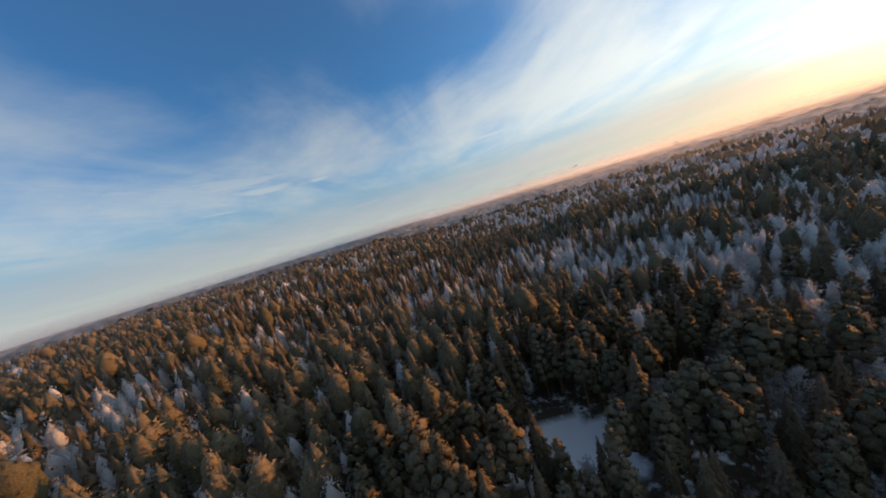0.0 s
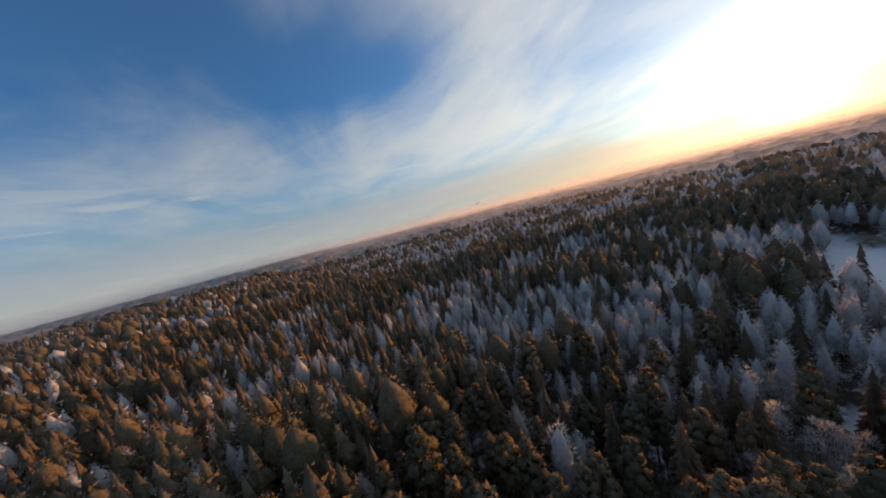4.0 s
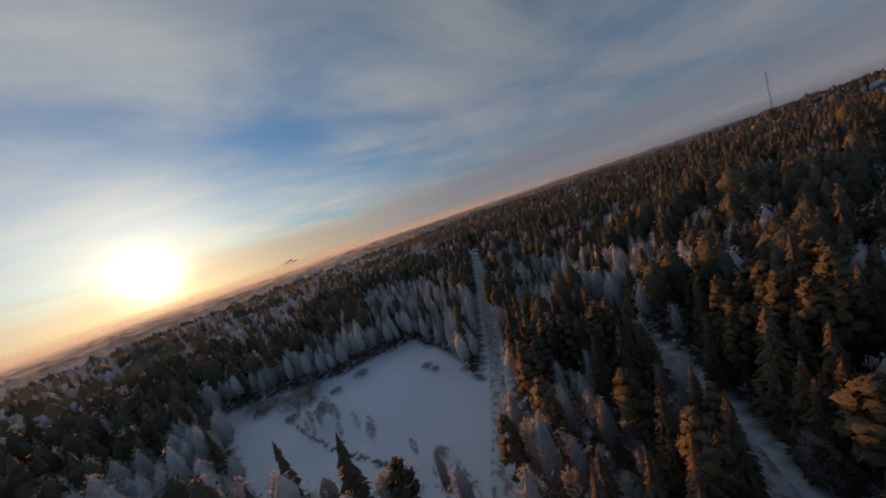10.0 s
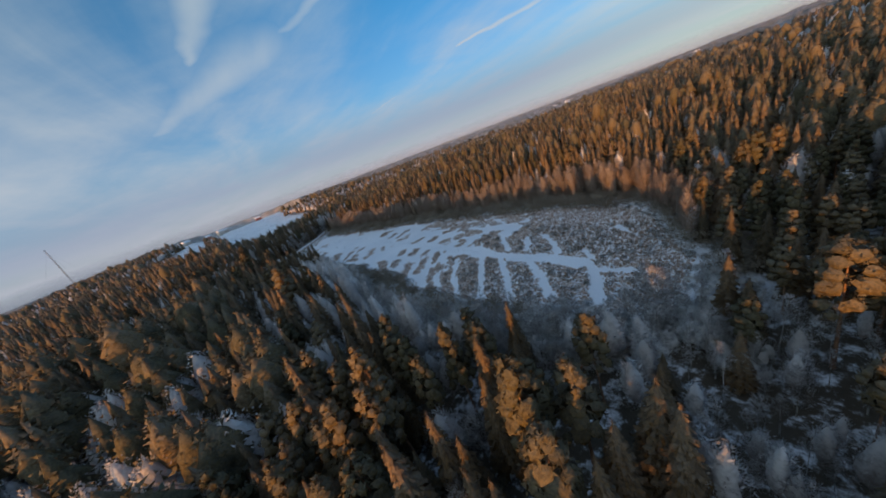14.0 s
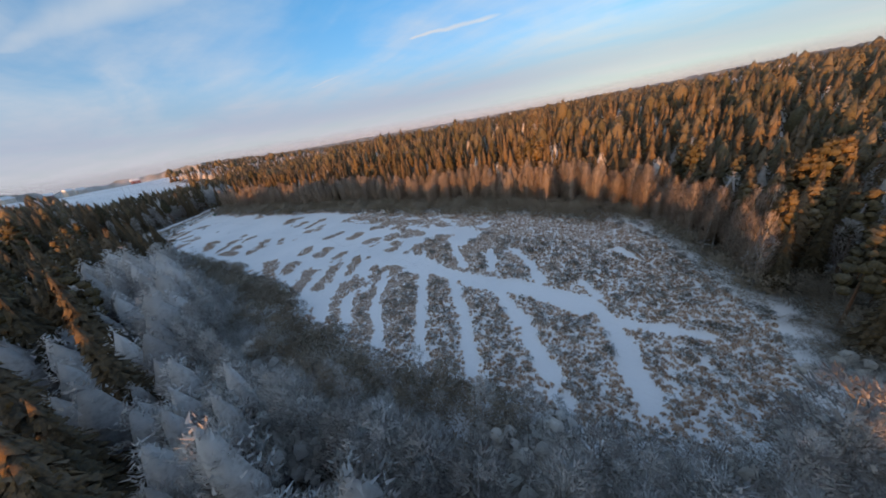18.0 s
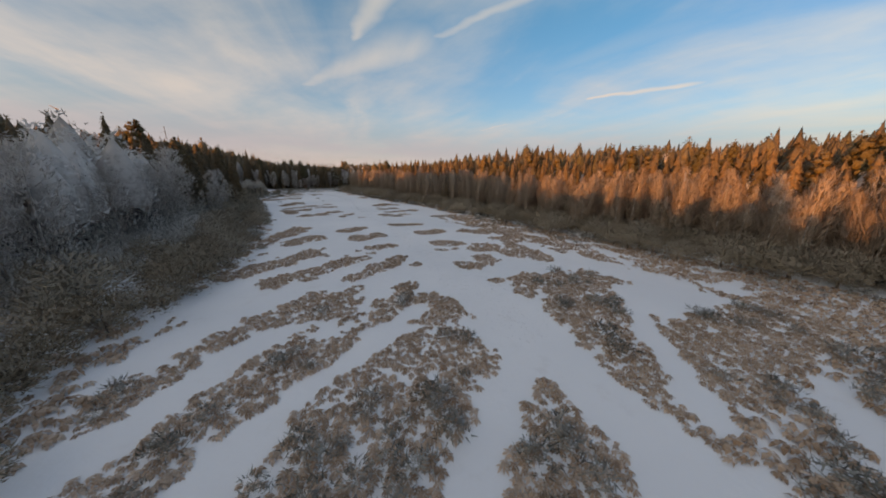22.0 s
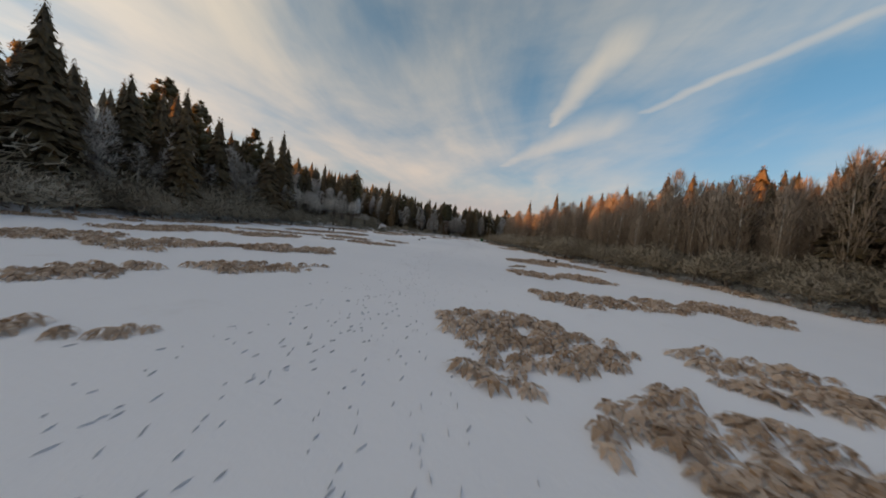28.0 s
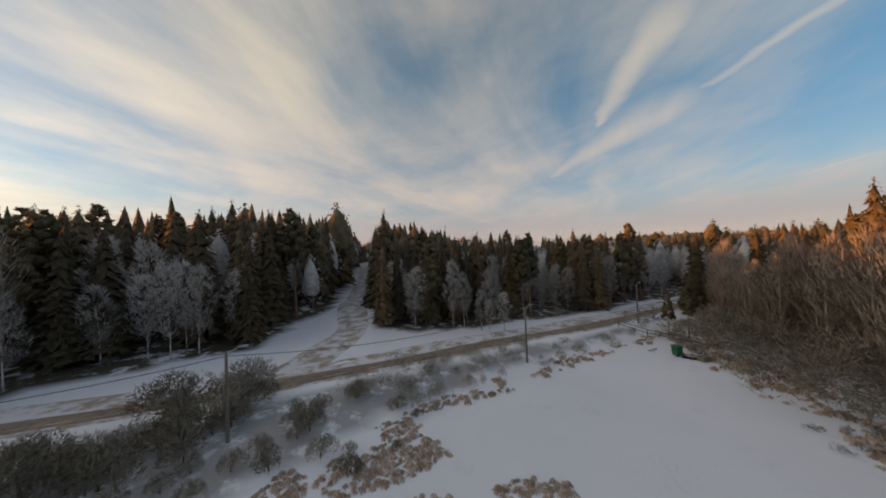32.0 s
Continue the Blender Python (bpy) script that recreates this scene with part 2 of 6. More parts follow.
FOL = {}
for joined in (False, True):
    s = "_joined" if joined else ""
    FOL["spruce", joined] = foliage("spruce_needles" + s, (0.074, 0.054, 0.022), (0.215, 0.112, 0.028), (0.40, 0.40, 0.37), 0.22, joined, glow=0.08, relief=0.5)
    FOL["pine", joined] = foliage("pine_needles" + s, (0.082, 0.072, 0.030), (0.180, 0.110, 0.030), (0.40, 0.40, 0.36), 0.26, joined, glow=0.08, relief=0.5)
    # pale tones here stand in for haze over the far woods
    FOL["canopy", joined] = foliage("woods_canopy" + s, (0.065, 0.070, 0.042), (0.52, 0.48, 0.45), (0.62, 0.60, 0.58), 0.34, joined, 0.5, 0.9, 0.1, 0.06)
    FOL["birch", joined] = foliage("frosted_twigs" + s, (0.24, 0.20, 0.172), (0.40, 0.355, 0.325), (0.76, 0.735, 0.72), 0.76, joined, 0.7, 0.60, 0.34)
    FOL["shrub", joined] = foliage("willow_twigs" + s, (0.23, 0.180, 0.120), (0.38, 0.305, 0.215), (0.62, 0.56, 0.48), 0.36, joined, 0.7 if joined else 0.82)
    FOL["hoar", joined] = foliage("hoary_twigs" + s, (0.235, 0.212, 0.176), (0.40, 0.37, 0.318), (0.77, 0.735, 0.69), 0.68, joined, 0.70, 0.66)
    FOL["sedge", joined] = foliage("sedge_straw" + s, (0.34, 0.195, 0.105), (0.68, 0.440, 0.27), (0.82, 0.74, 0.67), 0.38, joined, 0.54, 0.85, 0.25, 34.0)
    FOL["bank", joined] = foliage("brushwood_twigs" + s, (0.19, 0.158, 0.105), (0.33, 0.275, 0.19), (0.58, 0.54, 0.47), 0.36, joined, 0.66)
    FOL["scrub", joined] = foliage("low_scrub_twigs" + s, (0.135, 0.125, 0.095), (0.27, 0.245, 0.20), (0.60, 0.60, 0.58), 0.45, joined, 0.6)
    # the low sun's warm tint is put into these brown twigs' colour
    FOL["sun_warmed", joined] = foliage("bare_rusty_twigs" + s, (0.265, 0.192, 0.140), (0.40, 0.305, 0.232), (0.62, 0.57, 0.53), 0.32, joined, 0.75)
BARK = {"spruce": bark("spruce_bark", (0.09, 0.065, 0.05), (0.17, 0.13, 0.11), 3.0),
        "pine": bark("pine_bark", (0.16, 0.085, 0.05), (0.28, 0.16, 0.09), 2.5),
        "birch": bark("birch_bark", (0.12, 0.11, 0.10), (0.62, 0.58, 0.54), 4.0)}


def snow_material():
    m, n, b = material("snow")
    p = position(n)
    big, fine = n.noise(p, 0.05, 4.0), n.noise(p, 1.3, 6.0, 0.65)
    litter = n.ramp(n.noise(p, 0.35, 6.0, 0.7), 0.56, 0.72)
    col = n.mix(n.ramp(big, 0.3, 0.7), (0.78, 0.79, 0.82, 1), (0.86, 0.86, 0.88, 1))
    col = n.mix(n.math("MULTIPLY", litter, 0.10), col, (0.35, 0.27, 0.2, 1))
    # thin snow over heather, moss and fallen needles, darkened for the shade under trees
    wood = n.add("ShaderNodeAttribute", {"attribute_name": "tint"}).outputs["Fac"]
    mossy_shade = n.mix(n.noise(p, 0.8, 5.0, 0.6), (0.05, 0.042, 0.030, 1), (0.12, 0.095, 0.065, 1))
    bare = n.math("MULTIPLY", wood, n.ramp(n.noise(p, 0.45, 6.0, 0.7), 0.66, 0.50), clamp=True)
    col = n.mix(bare, col, mossy_shade)
    n.put(b, "Base_Color", col)
    n.put(b, "Roughness", 0.75)
    n.put(b, "Specular_IOR_Level", 0.25)
    bump = n.add("ShaderNodeBump", None, Strength=0.25, Distance=0.15, Height=fine)
    n.put(b, "Normal", bump.outputs[0])
    return m


def road_material():
    m, n, b = material("packed_snow_road")
    p = position(n)
    k = n.noise(p, 0.6, 6.0, 0.65)
    n.put(b, "Base_Color", n.mix(n.ramp(k, 0.42, 0.62), (0.72, 0.72, 0.74, 1), (0.40, 0.31, 0.24, 1)))
    n.put(b, "Roughness", 0.85)
    n.put(b, "Normal", n.add("ShaderNodeBump", None, Strength=0.5, Distance=0.08, Height=k).outputs[0])
    return m


SNOW, ROADM = snow_material(), road_material()

# ---- the plan ----
rng = np.random.default_rng(7)
WEST = np.array([(-245, 9), (-230, 7), (-200, 4), (-180, 1), (-160, -1), (-135, -8), (-85, -9), (-60, -12), (-35, -12), (-12, -8), (-5, 0), (6, 24)], float)
EAST = np.array([(-245, 10), (-240, 12), (-230, 23), (-215, 36), (-205, 42), (-190, 45), (-172, 51), (-160, 54), (-145, 50), (-120, 48), (-85, 47), (-60, 54), (-35, 53), (0, 46), (6, 38)], float)
ROADS = {  # name: (points, half width, height)
    "main": ([(140, -160), (90, -190), (69, -203), (58, -211), (46, -221), (36, -230), (18, -245), (0, -263), (-30, -292), (-80, -330)], 3.4, 0.9),
    "fork": ([(54, -216), (57, -231), (65, -243), (82, -274), (115, -326), (160, -400)], 2.8, 0.92),
    "forest": ([(90, 47), (101, 38), (117, 27), (147, 4), (170, -11), (212, -40), (330, -120)], 2.0, 0.25),
    "lane": ([(78, 18), (91, 5), (100, -4), (111, -14), (126, -22), (150, -33), (200, -58)], 1.7, 0.25),
}
MEADOW = np.array([(206, 84), (158, 70), (141, 66), (113, 30), (132, 16), (158, 13), (184, 15), (188, 44)], float)
CLEARINGS = [(22, 45, 10.5, 8), (46, 49, 5, 3.5), (145, 118, 8, 9), (-31, 17, 8, 6), (36, 15, 7, 5), (86, 58, 3, 2)]
ROADSIDE = np.array([(88, -186), (72, -176), (60, -171), (50, -180), (40, -205), (22, -228), (8, -236), (2, -252), (8, -262), (38, -238), (50, -232), (62, -243), (70, -240), (66, -220), (78, -204)], float)
FIELDS = [(35, -520, 105, 165, 0.1), (0, -800, 150, 200, 0.08), (420, -620, 160, 60, 0.4)]
for k in range(26):
    _a, _r = k * 2.39, 480 + 130 * k
    FIELDS.append((30 + _r * math.cos(_a), -60 + _r * math.sin(_a), 60 + 3.5 * k + 40 * (k % 3), 22 + 2.5 * k, _a + 1.57 + 0.5 * math.sin(k)))


def smooth(v, a, b):
    k = np.clip((v - a) / (b - a), 0, 1)
    return k * k * (3 - 2 * k)


def pond(x, y):
    """Distance outside the open pond; negative inside."""
    yc = np.clip(y, -245, 6)
    return np.maximum.reduce([np.interp(yc, WEST[:, 0], WEST[:, 1]) - x, x - np.interp(yc, EAST[:, 0], EAST[:, 1]), y - 6, -243 - y])


def along(x, y, pts):
    """Distance from a line of points."""
    best = np.full(np.shape(x), 1e9)
    for (ax, ay), (bx, by) in zip(pts, pts[1:]):
        dx, dy = bx - ax, by - ay
        k = np.clip(((x - ax) * dx + (y - ay) * dy) / (dx * dx + dy * dy), 0, 1)
        best = np.minimum(best, np.hypot(x - ax - k * dx, y - ay - k * dy))
    return best


def inside(x, y, poly):
    hit = np.zeros(np.shape(x), bool)
    for (ax, ay), (bx, by) in zip(poly, np.roll(poly, -1, 0)):
        hit ^= ((ay > y) != (by > y)) & (x < (bx - ax) * (y - ay) / (by - ay + 1e-9) + ax)
    return hit


def wave(x, y, s, seed=0):
    """A cheap smooth noise of about -1..1."""
    r = np.random.default_rng(seed + 100)
    out = 0
    for k in range(5):
        a, ph, f = r.uniform(0, 6.28), r.uniform(0, 6.28), (0.6 + 0.35 * k) / s
        out = out + np.sin((x * np.cos(a) + y * np.sin(a)) * f * 6.28 + ph + 1.3 * np.sin((y * np.cos(a) - x * np.sin(a)) * f * 4 + ph))
    return out / 3.2


def climb(key, h, x, y):
    """Height of a road at a place: the fork climbs a slope, the others are level."""
    if key != "fork":
        return h
    return np.interp(-np.asarray(y, float), (216, 231, 243, 275, 326, 400), (0.92, 1.3, 3.0, 4.8, 8.0, 9.0))


def height(x, y):
    x, y = np.asarray(x, float), np.asarray(y, float)
    d = pond(x, y)
    z = 0.5 * smooth(d, 0, 6) + 0.7 * smooth(d, 8, 40)
    z = z + 9.0 * smooth(-x, 20, 110) * smooth(y, -330, -120) + 4.5 * smooth(-x, -45, 20) * smooth(y, 20, 75)
    z = z + wave(x, y, 90, 3) * 0.5 * smooth(d, 10, 60) + wave(x, y, 900, 4) * 3.0 * smooth(d, 250, 900)
    z = z + 4.0 * smooth(x, 60, 85) * smooth(-y, 205, 245) + 4.0 * smooth(x, 60, 100) * smooth(-y, 265, 330)
    # low eastern rise, added so that its woods shade the west shore
    z = z + 3.0 * smooth(x, 64, 135) * smooth(-y, 25, 95) * smooth(y, -420, -300)
    z = z + 15.0 * smooth(-y, 370, 720) * smooth(y, -1300, -800) * smooth(x, -420, -160) * smooth(-x, -420, -160)
    z = z - 22 * smooth(np.hypot(x - 30, y + 60), 900, 4300)
    for key, (pts, half, h) in ROADS.items():
        k = 1 - smooth(along(x, y, pts), half + 0.5, half + 6)
        z = z * (1 - k) + (climb(key, h, x, y) - 0.12) * k
    k = inside(x, y, MEADOW)
    z = np.where(k, np.minimum(z, 0.3), z)
    return z


def open_ground(x, y):
    """True where no tree stands."""
    d = pond(x, y)
    hit = d < np.where(x < 12, 9.0, np.where((y > -112) & (y < -14), 11.0, np.where(y > -118, 6.5, 4.5))) + 2.0 * wave(x, y, 14, 61)
    for pts, half, _ in ROADS.values():
        hit |= along(x, y, pts) < half + 1.6
    hit |= inside(x, y, MEADOW) | inside(x, y, ROADSIDE)
    for cx, cy, rx, ry in CLEARINGS:
        hit |= ((x - cx) / rx) ** 2 + ((y - cy) / ry) ** 2 < 1
    for cx, cy, rx, ry, a in FIELDS:
        u, v = (x - cx) * math.cos(a) + (y - cy) * math.sin(a), (y - cy) * math.cos(a) - (x - cx) * math.sin(a)
        hit |= (u / rx) ** 2 + (v / ry) ** 2 < 1
    hit &= ((x - 66) / 13) ** 2 + ((y + 540) / 60) ** 2 > 1  # a copse in the southern field
    return hit


def mesh_of(name, verts, faces, mat, tint=None, flat=True, normals=None):
    """One mesh from arrays of corners and triangles; normals round off the shading of leafy crowns."""
    me = bpy.data.meshes.new(name)
    verts, faces = np.asarray(verts, np.float32), np.asarray(faces, np.int32)
    me.vertices.add(len(verts))
    me.vertices.foreach_set("co", verts.ravel())
    k = faces.shape[1]
    me.loops.add(faces.size)
    me.loops.foreach_set("vertex_index", faces.ravel())
    me.polygons.add(len(faces))
    me.polygons.foreach_set("loop_start", np.arange(0, faces.size, k, dtype=np.int32))
    me.polygons.foreach_set("loop_total", np.full(len(faces), k, np.int32))
    if not flat or normals is not None:
        me.polygons.foreach_set("use_smooth", np.ones(len(faces), bool))
    if tint is not None:
        me.attributes.new("tint", "FLOAT", "POINT").data.foreach_set("value", np.asarray(tint, np.float32))
    me.materials.append(mat)
    me.update(calc_edges=True)
    if normals is not None:
        me.normals_split_custom_set_from_vertices(np.asarray(normals, np.float32))
    return me


def stuff(name, verts, faces, mat, label, category, tint=None, flat=True, normals=None):
    return tagged(new(name, mesh_of(name, verts, faces, mat, tint, flat, normals)), label, category, kind="stuff")


# ---- ground ----
def lines(lo, hi, step, far):
    inner = np.arange(lo, hi + step, step)
    out, s = [inner[-1]], step
    while out[-1] < far:
        s *= 1.22
        out.append(out[-1] + s)
    low, s = [inner[0]], step
    while low[-1] > -far:
        s *= 1.22
        low.append(low[-1] - s)
    return np.array(low[:0:-1] + list(inner) + out[1:])


gx, gy = lines(-60, 220, 2.0, 4400), lines(-320, 130, 2.0, 4400)
GX, GY = np.meshgrid(gx, gy)
nx, ny = len(gx), len(gy)
idx = np.arange(nx * ny).reshape(ny, nx)
gq = np.stack([idx[:-1, :-1], idx[:-1, 1:], idx[1:, 1:], idx[1:, :-1]], -1).reshape(-1, 4)
# tint marks the ground painted darker for tree shade, and the brown bank
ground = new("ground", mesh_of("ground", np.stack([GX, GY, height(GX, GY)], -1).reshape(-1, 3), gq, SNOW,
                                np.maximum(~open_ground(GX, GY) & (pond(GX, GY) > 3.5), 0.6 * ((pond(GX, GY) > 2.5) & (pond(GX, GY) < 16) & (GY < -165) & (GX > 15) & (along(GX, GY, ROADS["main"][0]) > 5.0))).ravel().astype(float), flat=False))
tagged(ground, "snow-covered forest ground and frozen pond", "ground", kind="structure")


def ribbon(name, key, pts, half, h, mat, label):
    """A strip of road along a smoothed line."""
    p = [Vector((*q, 0)) for q in pts]
    fine = []
    for i in range(len(p) - 1):
        a, b, c, d = p[max(i - 1, 0)], p[i], p[i + 1], p[min(i + 2, len(p) - 1)]
        m = max(2, int((c - b).length / 2.5))
        for k in range(m):
            t = k / m
            fine.append(0.5 * (2 * b + (c - a) * t + (2 * a - 5 * b + 4 * c - d) * t * t + (3 * b - a - 3 * c + d) * t ** 3))
    fine.append(p[-1])
    verts, faces, cols = [], [], 7
    for i, q in enumerate(fine):
        t = (fine[min(i + 1, len(fine) - 1)] - fine[max(i - 1, 0)]).normalized()
        n = Vector((-t.y, t.x, 0))
        for j in range(cols):
            s = (j / (cols - 1) * 2 - 1) * (half + 0.25 * math.sin(i * 0.7 + j))
            v = q + n * s
            rut = -0.05 if j in (2, 4) else 0.0
            verts.append((v.x, v.y, float(climb(key, h, v.x, v.y)) + rut - (0.14 if j in (0, cols - 1) else 0)))
    for i in range(len(fine) - 1):
        for j in range(cols - 1):
            a = i * cols + j
            faces.append((a, a + 1, a + cols + 1, a + cols))
    return tagged(new(name, mesh_of(name, verts, faces, mat, flat=False)), label, "road", kind="structure")


for key, (pts, half, h) in ROADS.items():
    ribbon("road", key, pts, half, h, ROADM, "snowy dirt road with worn brown wheel tracks" if key in ("main", "fork") else "narrow snow-covered forest track")


# ---- trees: shapes of unit height, as triangles ----
def tri_fan(points):
    v = np.array(points, float).reshape(-1, 3)
    return v, np.arange(len(v)).reshape(-1, 3)


def spruce_tiers(r, tiers, sides, wide=0.13):
    """A spruce as ragged skirts one over another."""
    out = []
    for i in range(tiers):
        k = i / tiers
        z = 0.10 + 0.80 * k
        top = min(1.02, z + 1.75 / (tiers + 1) * (1 - 0.25 * k))
        reach = wide * (1 - k) ** 0.8 + 0.012
        ring = []
        for j in range(2 * sides):
            q = reach * (r.uniform(0.95, 1.3) if j % 2 == 0 else r.uniform(0.45, 0.7))
            a = 3.1416 * (j + r.uniform(-0.25, 0.25)) / sides + i
            ring.append((math.cos(a) * q, math.sin(a) * q, z + r.uniform(-0.03, 0.02) + (0.02 if j % 2 else -0.01)))
        for j in range(2 * sides):
            out += [(0, 0, top), ring[j], ring[(j + 1) % (2 * sides)]]
    return tri_fan(out)


def soft(shape, normals):
    """A crown with rounded shading: each triangle wound so that its face and its shading look the same way."""
    v = np.asarray(shape[0], float).reshape(-1, 3, 3)
    n = np.asarray(normals, float).reshape(-1, 3, 3)
    n = n / (np.linalg.norm(n, axis=2, keepdims=True) + 1e-9)
    turn = (np.cross(v[:, 1] - v[:, 0], v[:, 2] - v[:, 0]) * n.sum(1)).sum(1) < 0
    v, n = np.where(turn[:, None, None], v[:, ::-1], v), np.where(turn[:, None, None], n[:, ::-1], n)
    return v.reshape(-1, 3), np.arange(v.shape[0] * 3).reshape(-1, 3), n.reshape(-1, 3)


def round_axis(shape, rise, mid, jitter, r):
    """Shading as of a rounded body about the stem."""
    v = np.asarray(shape[0], float).reshape(-1, 3)
    flat_ = np.hypot(v[:, 0], v[:, 1])[:, None] + 1e-4
    n = np.c_[v[:, :2] / flat_, (v[:, 2] - mid) * rise + 0.25]
    return soft(shape, n + np.repeat(r.normal(size=(len(v) // 3, 3)) * jitter, 3, 0))


def tufts(r, p, out, size, slim, lift):
    """Small sprays at places p that lie on a surface facing out, their tips raised a little."""
    d = np.cross(out, r.normal(size=p.shape))
    d = d / (np.linalg.norm(d, axis=1, keepdims=True) + 1e-9) + out * lift + r.normal(size=p.shape) * 0.25
    d /= np.linalg.norm(d, axis=1, keepdims=True) + 1e-9
    side = np.cross(d, out)
    side /= np.linalg.norm(side, axis=1, keepdims=True) + 1e-9
    L = size * r.uniform(0.6, 1.4, (len(p), 1))
    return np.stack([p + d * L, p - d * L * 0.5 + side * L * slim, p - d * L * 0.5 - side * L * slim], 1).reshape(-1, 3)


BALL_V, BALL_F = [], []
for _z, _q, _o in ((0.8, 0.62, 0.0), (0.05, 1.0, 0.6), (-0.62, 0.72, 0.0)):
    BALL_V += [(_q * math.cos(1.2566 * j + _o), _q * math.sin(1.2566 * j + _o), _z) for j in range(5)]
BALL_V = np.array(BALL_V + [(0, 0, 1.05), (0, 0, -0.9)])
for j in range(5):
    q_ = (j + 1) % 5
    BALL_F += [(15, j, q_), (j, j + 5, q_), (q_, j + 5, q_ + 5), (j + 5, j + 10, q_ + 5), (q_ + 5, j + 10, q_ + 10), (16, q_ + 10, j + 10)]
BALL_F = np.array(BALL_F)


def clumps(r, centres, radii, n, size, slim, lift, core=0.86, up=0.25, squash=0.8):
    """A crown of rounded clumps: each a rough closed heart under a coat of small sprays."""
    V, N = [], []
    centres = np.asarray(centres, float)
    axis_n = centres * (1, 1, 0) / (np.hypot(centres[:, 0], centres[:, 1])[:, None] + 0.03)
    for c, s, ax_ in zip(centres, radii, axis_n):
        if core:
            d = BALL_V * r.uniform(0.70, 1.15, (len(BALL_V), 1))
            V.append((c + d * (s * core) * (1, 1, squash))[BALL_F].reshape(-1, 3))
            N.append((BALL_V * 0.4 + ax_ * 0.9 + (0, 0, up))[BALL_F].reshape(-1, 3))
        if n:
            d = r.normal(size=(n, 3))
            d /= np.linalg.norm(d, axis=1, keepdims=True)
            d[:, 2] = np.where(d[:, 2] < -0.45, -d[:, 2], d[:, 2])
            p = c + d * (1, 1, squash) * s * r.uniform(0.80, 1.05, (n, 1))
            V.append(tufts(r, p, d, size, slim, lift))
            N.append(np.repeat(d * 0.45 + ax_ * 0.85 + (0, 0, up) + r.normal(size=d.shape) * 0.22, 3, 0))
    V = np.concatenate(V)
    return soft((V, None), np.concatenate(N))


def pine_crown(r, count, n, size, slim=0.55, conic=False):
    """Dense clumps of needles on a tall stem: a blunt cone or a rounded head."""
    cs, rs = [], []
    for i in range(count):
        k = (i + 0.5) / count
        if conic:
            z, rad = 0.36 + 0.57 * k, 0.145 * (1 - k) ** 0.52 + 0.012
        else:
            z, rad = 0.46 + 0.48 * k, 0.135 * math.sin(math.pi * (0.30 + 0.62 * k)) ** 0.8
        a = i * 2.4 + r.uniform(-0.5, 0.5)
        s = (0.30 * rad + 0.018) * r.uniform(0.7, 1.3) * (24 / count) ** 0.30
        q = max(rad - s * 0.6, 0.0) * r.uniform(0.55, 1.0)
        cs.append((math.cos(a) * q, math.sin(a) * q, z + r.uniform(-0.02, 0.02)))
        rs.append(s)
    return clumps(r, cs, rs, n, size, slim, 0.9, squash=0.95)


def fir_crown(r, levels, arms, size, wide=0.150, core=5):
    """A dense spruce: boughs in drooping tiers over a ragged dark heart, frosted tips turned up."""
    P, D, N = [], [], []
    for i in range(levels):
        k = (i + r.uniform(-0.2, 0.2)) / levels
        k = min(max(k, 0.0), 0.985)
        z, reach = 0.10 + 0.88 * k, wide * (1 - k) ** 0.80 + 0.006
        for j in range(max(3, int(arms * (1 - 0.62 * k)))):
            a = 6.283 * r.uniform()
            L = reach * r.uniform(0.6, 1.12)
            c = np.array((math.cos(a), math.sin(a), 0.0))
            P.append(c * L * 0.62 + (0, 0, z - L * 0.30 + r.uniform(-0.01, 0.01)))
            D.append(c + (0, 0, -0.42 + r.normal() * 0.12))
            N.append(c * 0.8 + (0, 0, 0.55) + r.normal(size=3) * 0.18)
            P[-1] = np.r_[P[-1], L]
    P, D, N = np.array(P), np.array(D), np.array(N)
    D /= np.linalg.norm(D, axis=1, keepdims=True)
    side = np.cross(D, (0, 0, 1.0)) + r.normal(size=D.shape) * 0.25
    L, p = P[:, 3:], P[:, :3]
    wd = side * (L * 0.30 * r.uniform(0.7, 1.3, L.shape) * size)
    V = np.stack([p + D * L * 0.42, p - D * L * 0.55 + wd, p - D * L * 0.55 - wd], 1)
    V2 = np.stack([p - D * L * 0.1 + (0, 0, 0.012), p + D * L * 0.30 + wd * 1.1, p + D * L * 0.30 - wd * 1.1], 1)
    a = soft((np.concatenate([V, V2]).reshape(-1, 3), None), np.repeat(np.concatenate([N, N]), 3, 0))
    heart = round_axis(spruce_tiers(r, core, 6 if core > 6 else 4, wide * 0.80), 0.6, 0.2, 0.14, r)
    return tuple(np.concatenate(q) if i != 1 else np.arange(len(a[0]) + len(heart[0])).reshape(-1, 3) for i, q in enumerate(zip(a, heart)))


def twig(r, out, p, d, L, slim, face=None):
    """One tapering twig, its flat side turned outwards."""
    v = np.cross(d, r.normal(size=3) if face is None else face + r.normal(size=3) * 0.8)
    v *= slim / (np.linalg.norm(v) + 1e-6) * r.uniform(0.5, 1.3)
    out += [tuple(p + d * L), tuple(p - d * L * 0.4 + v), tuple(p - d * L * 0.4 - v)]


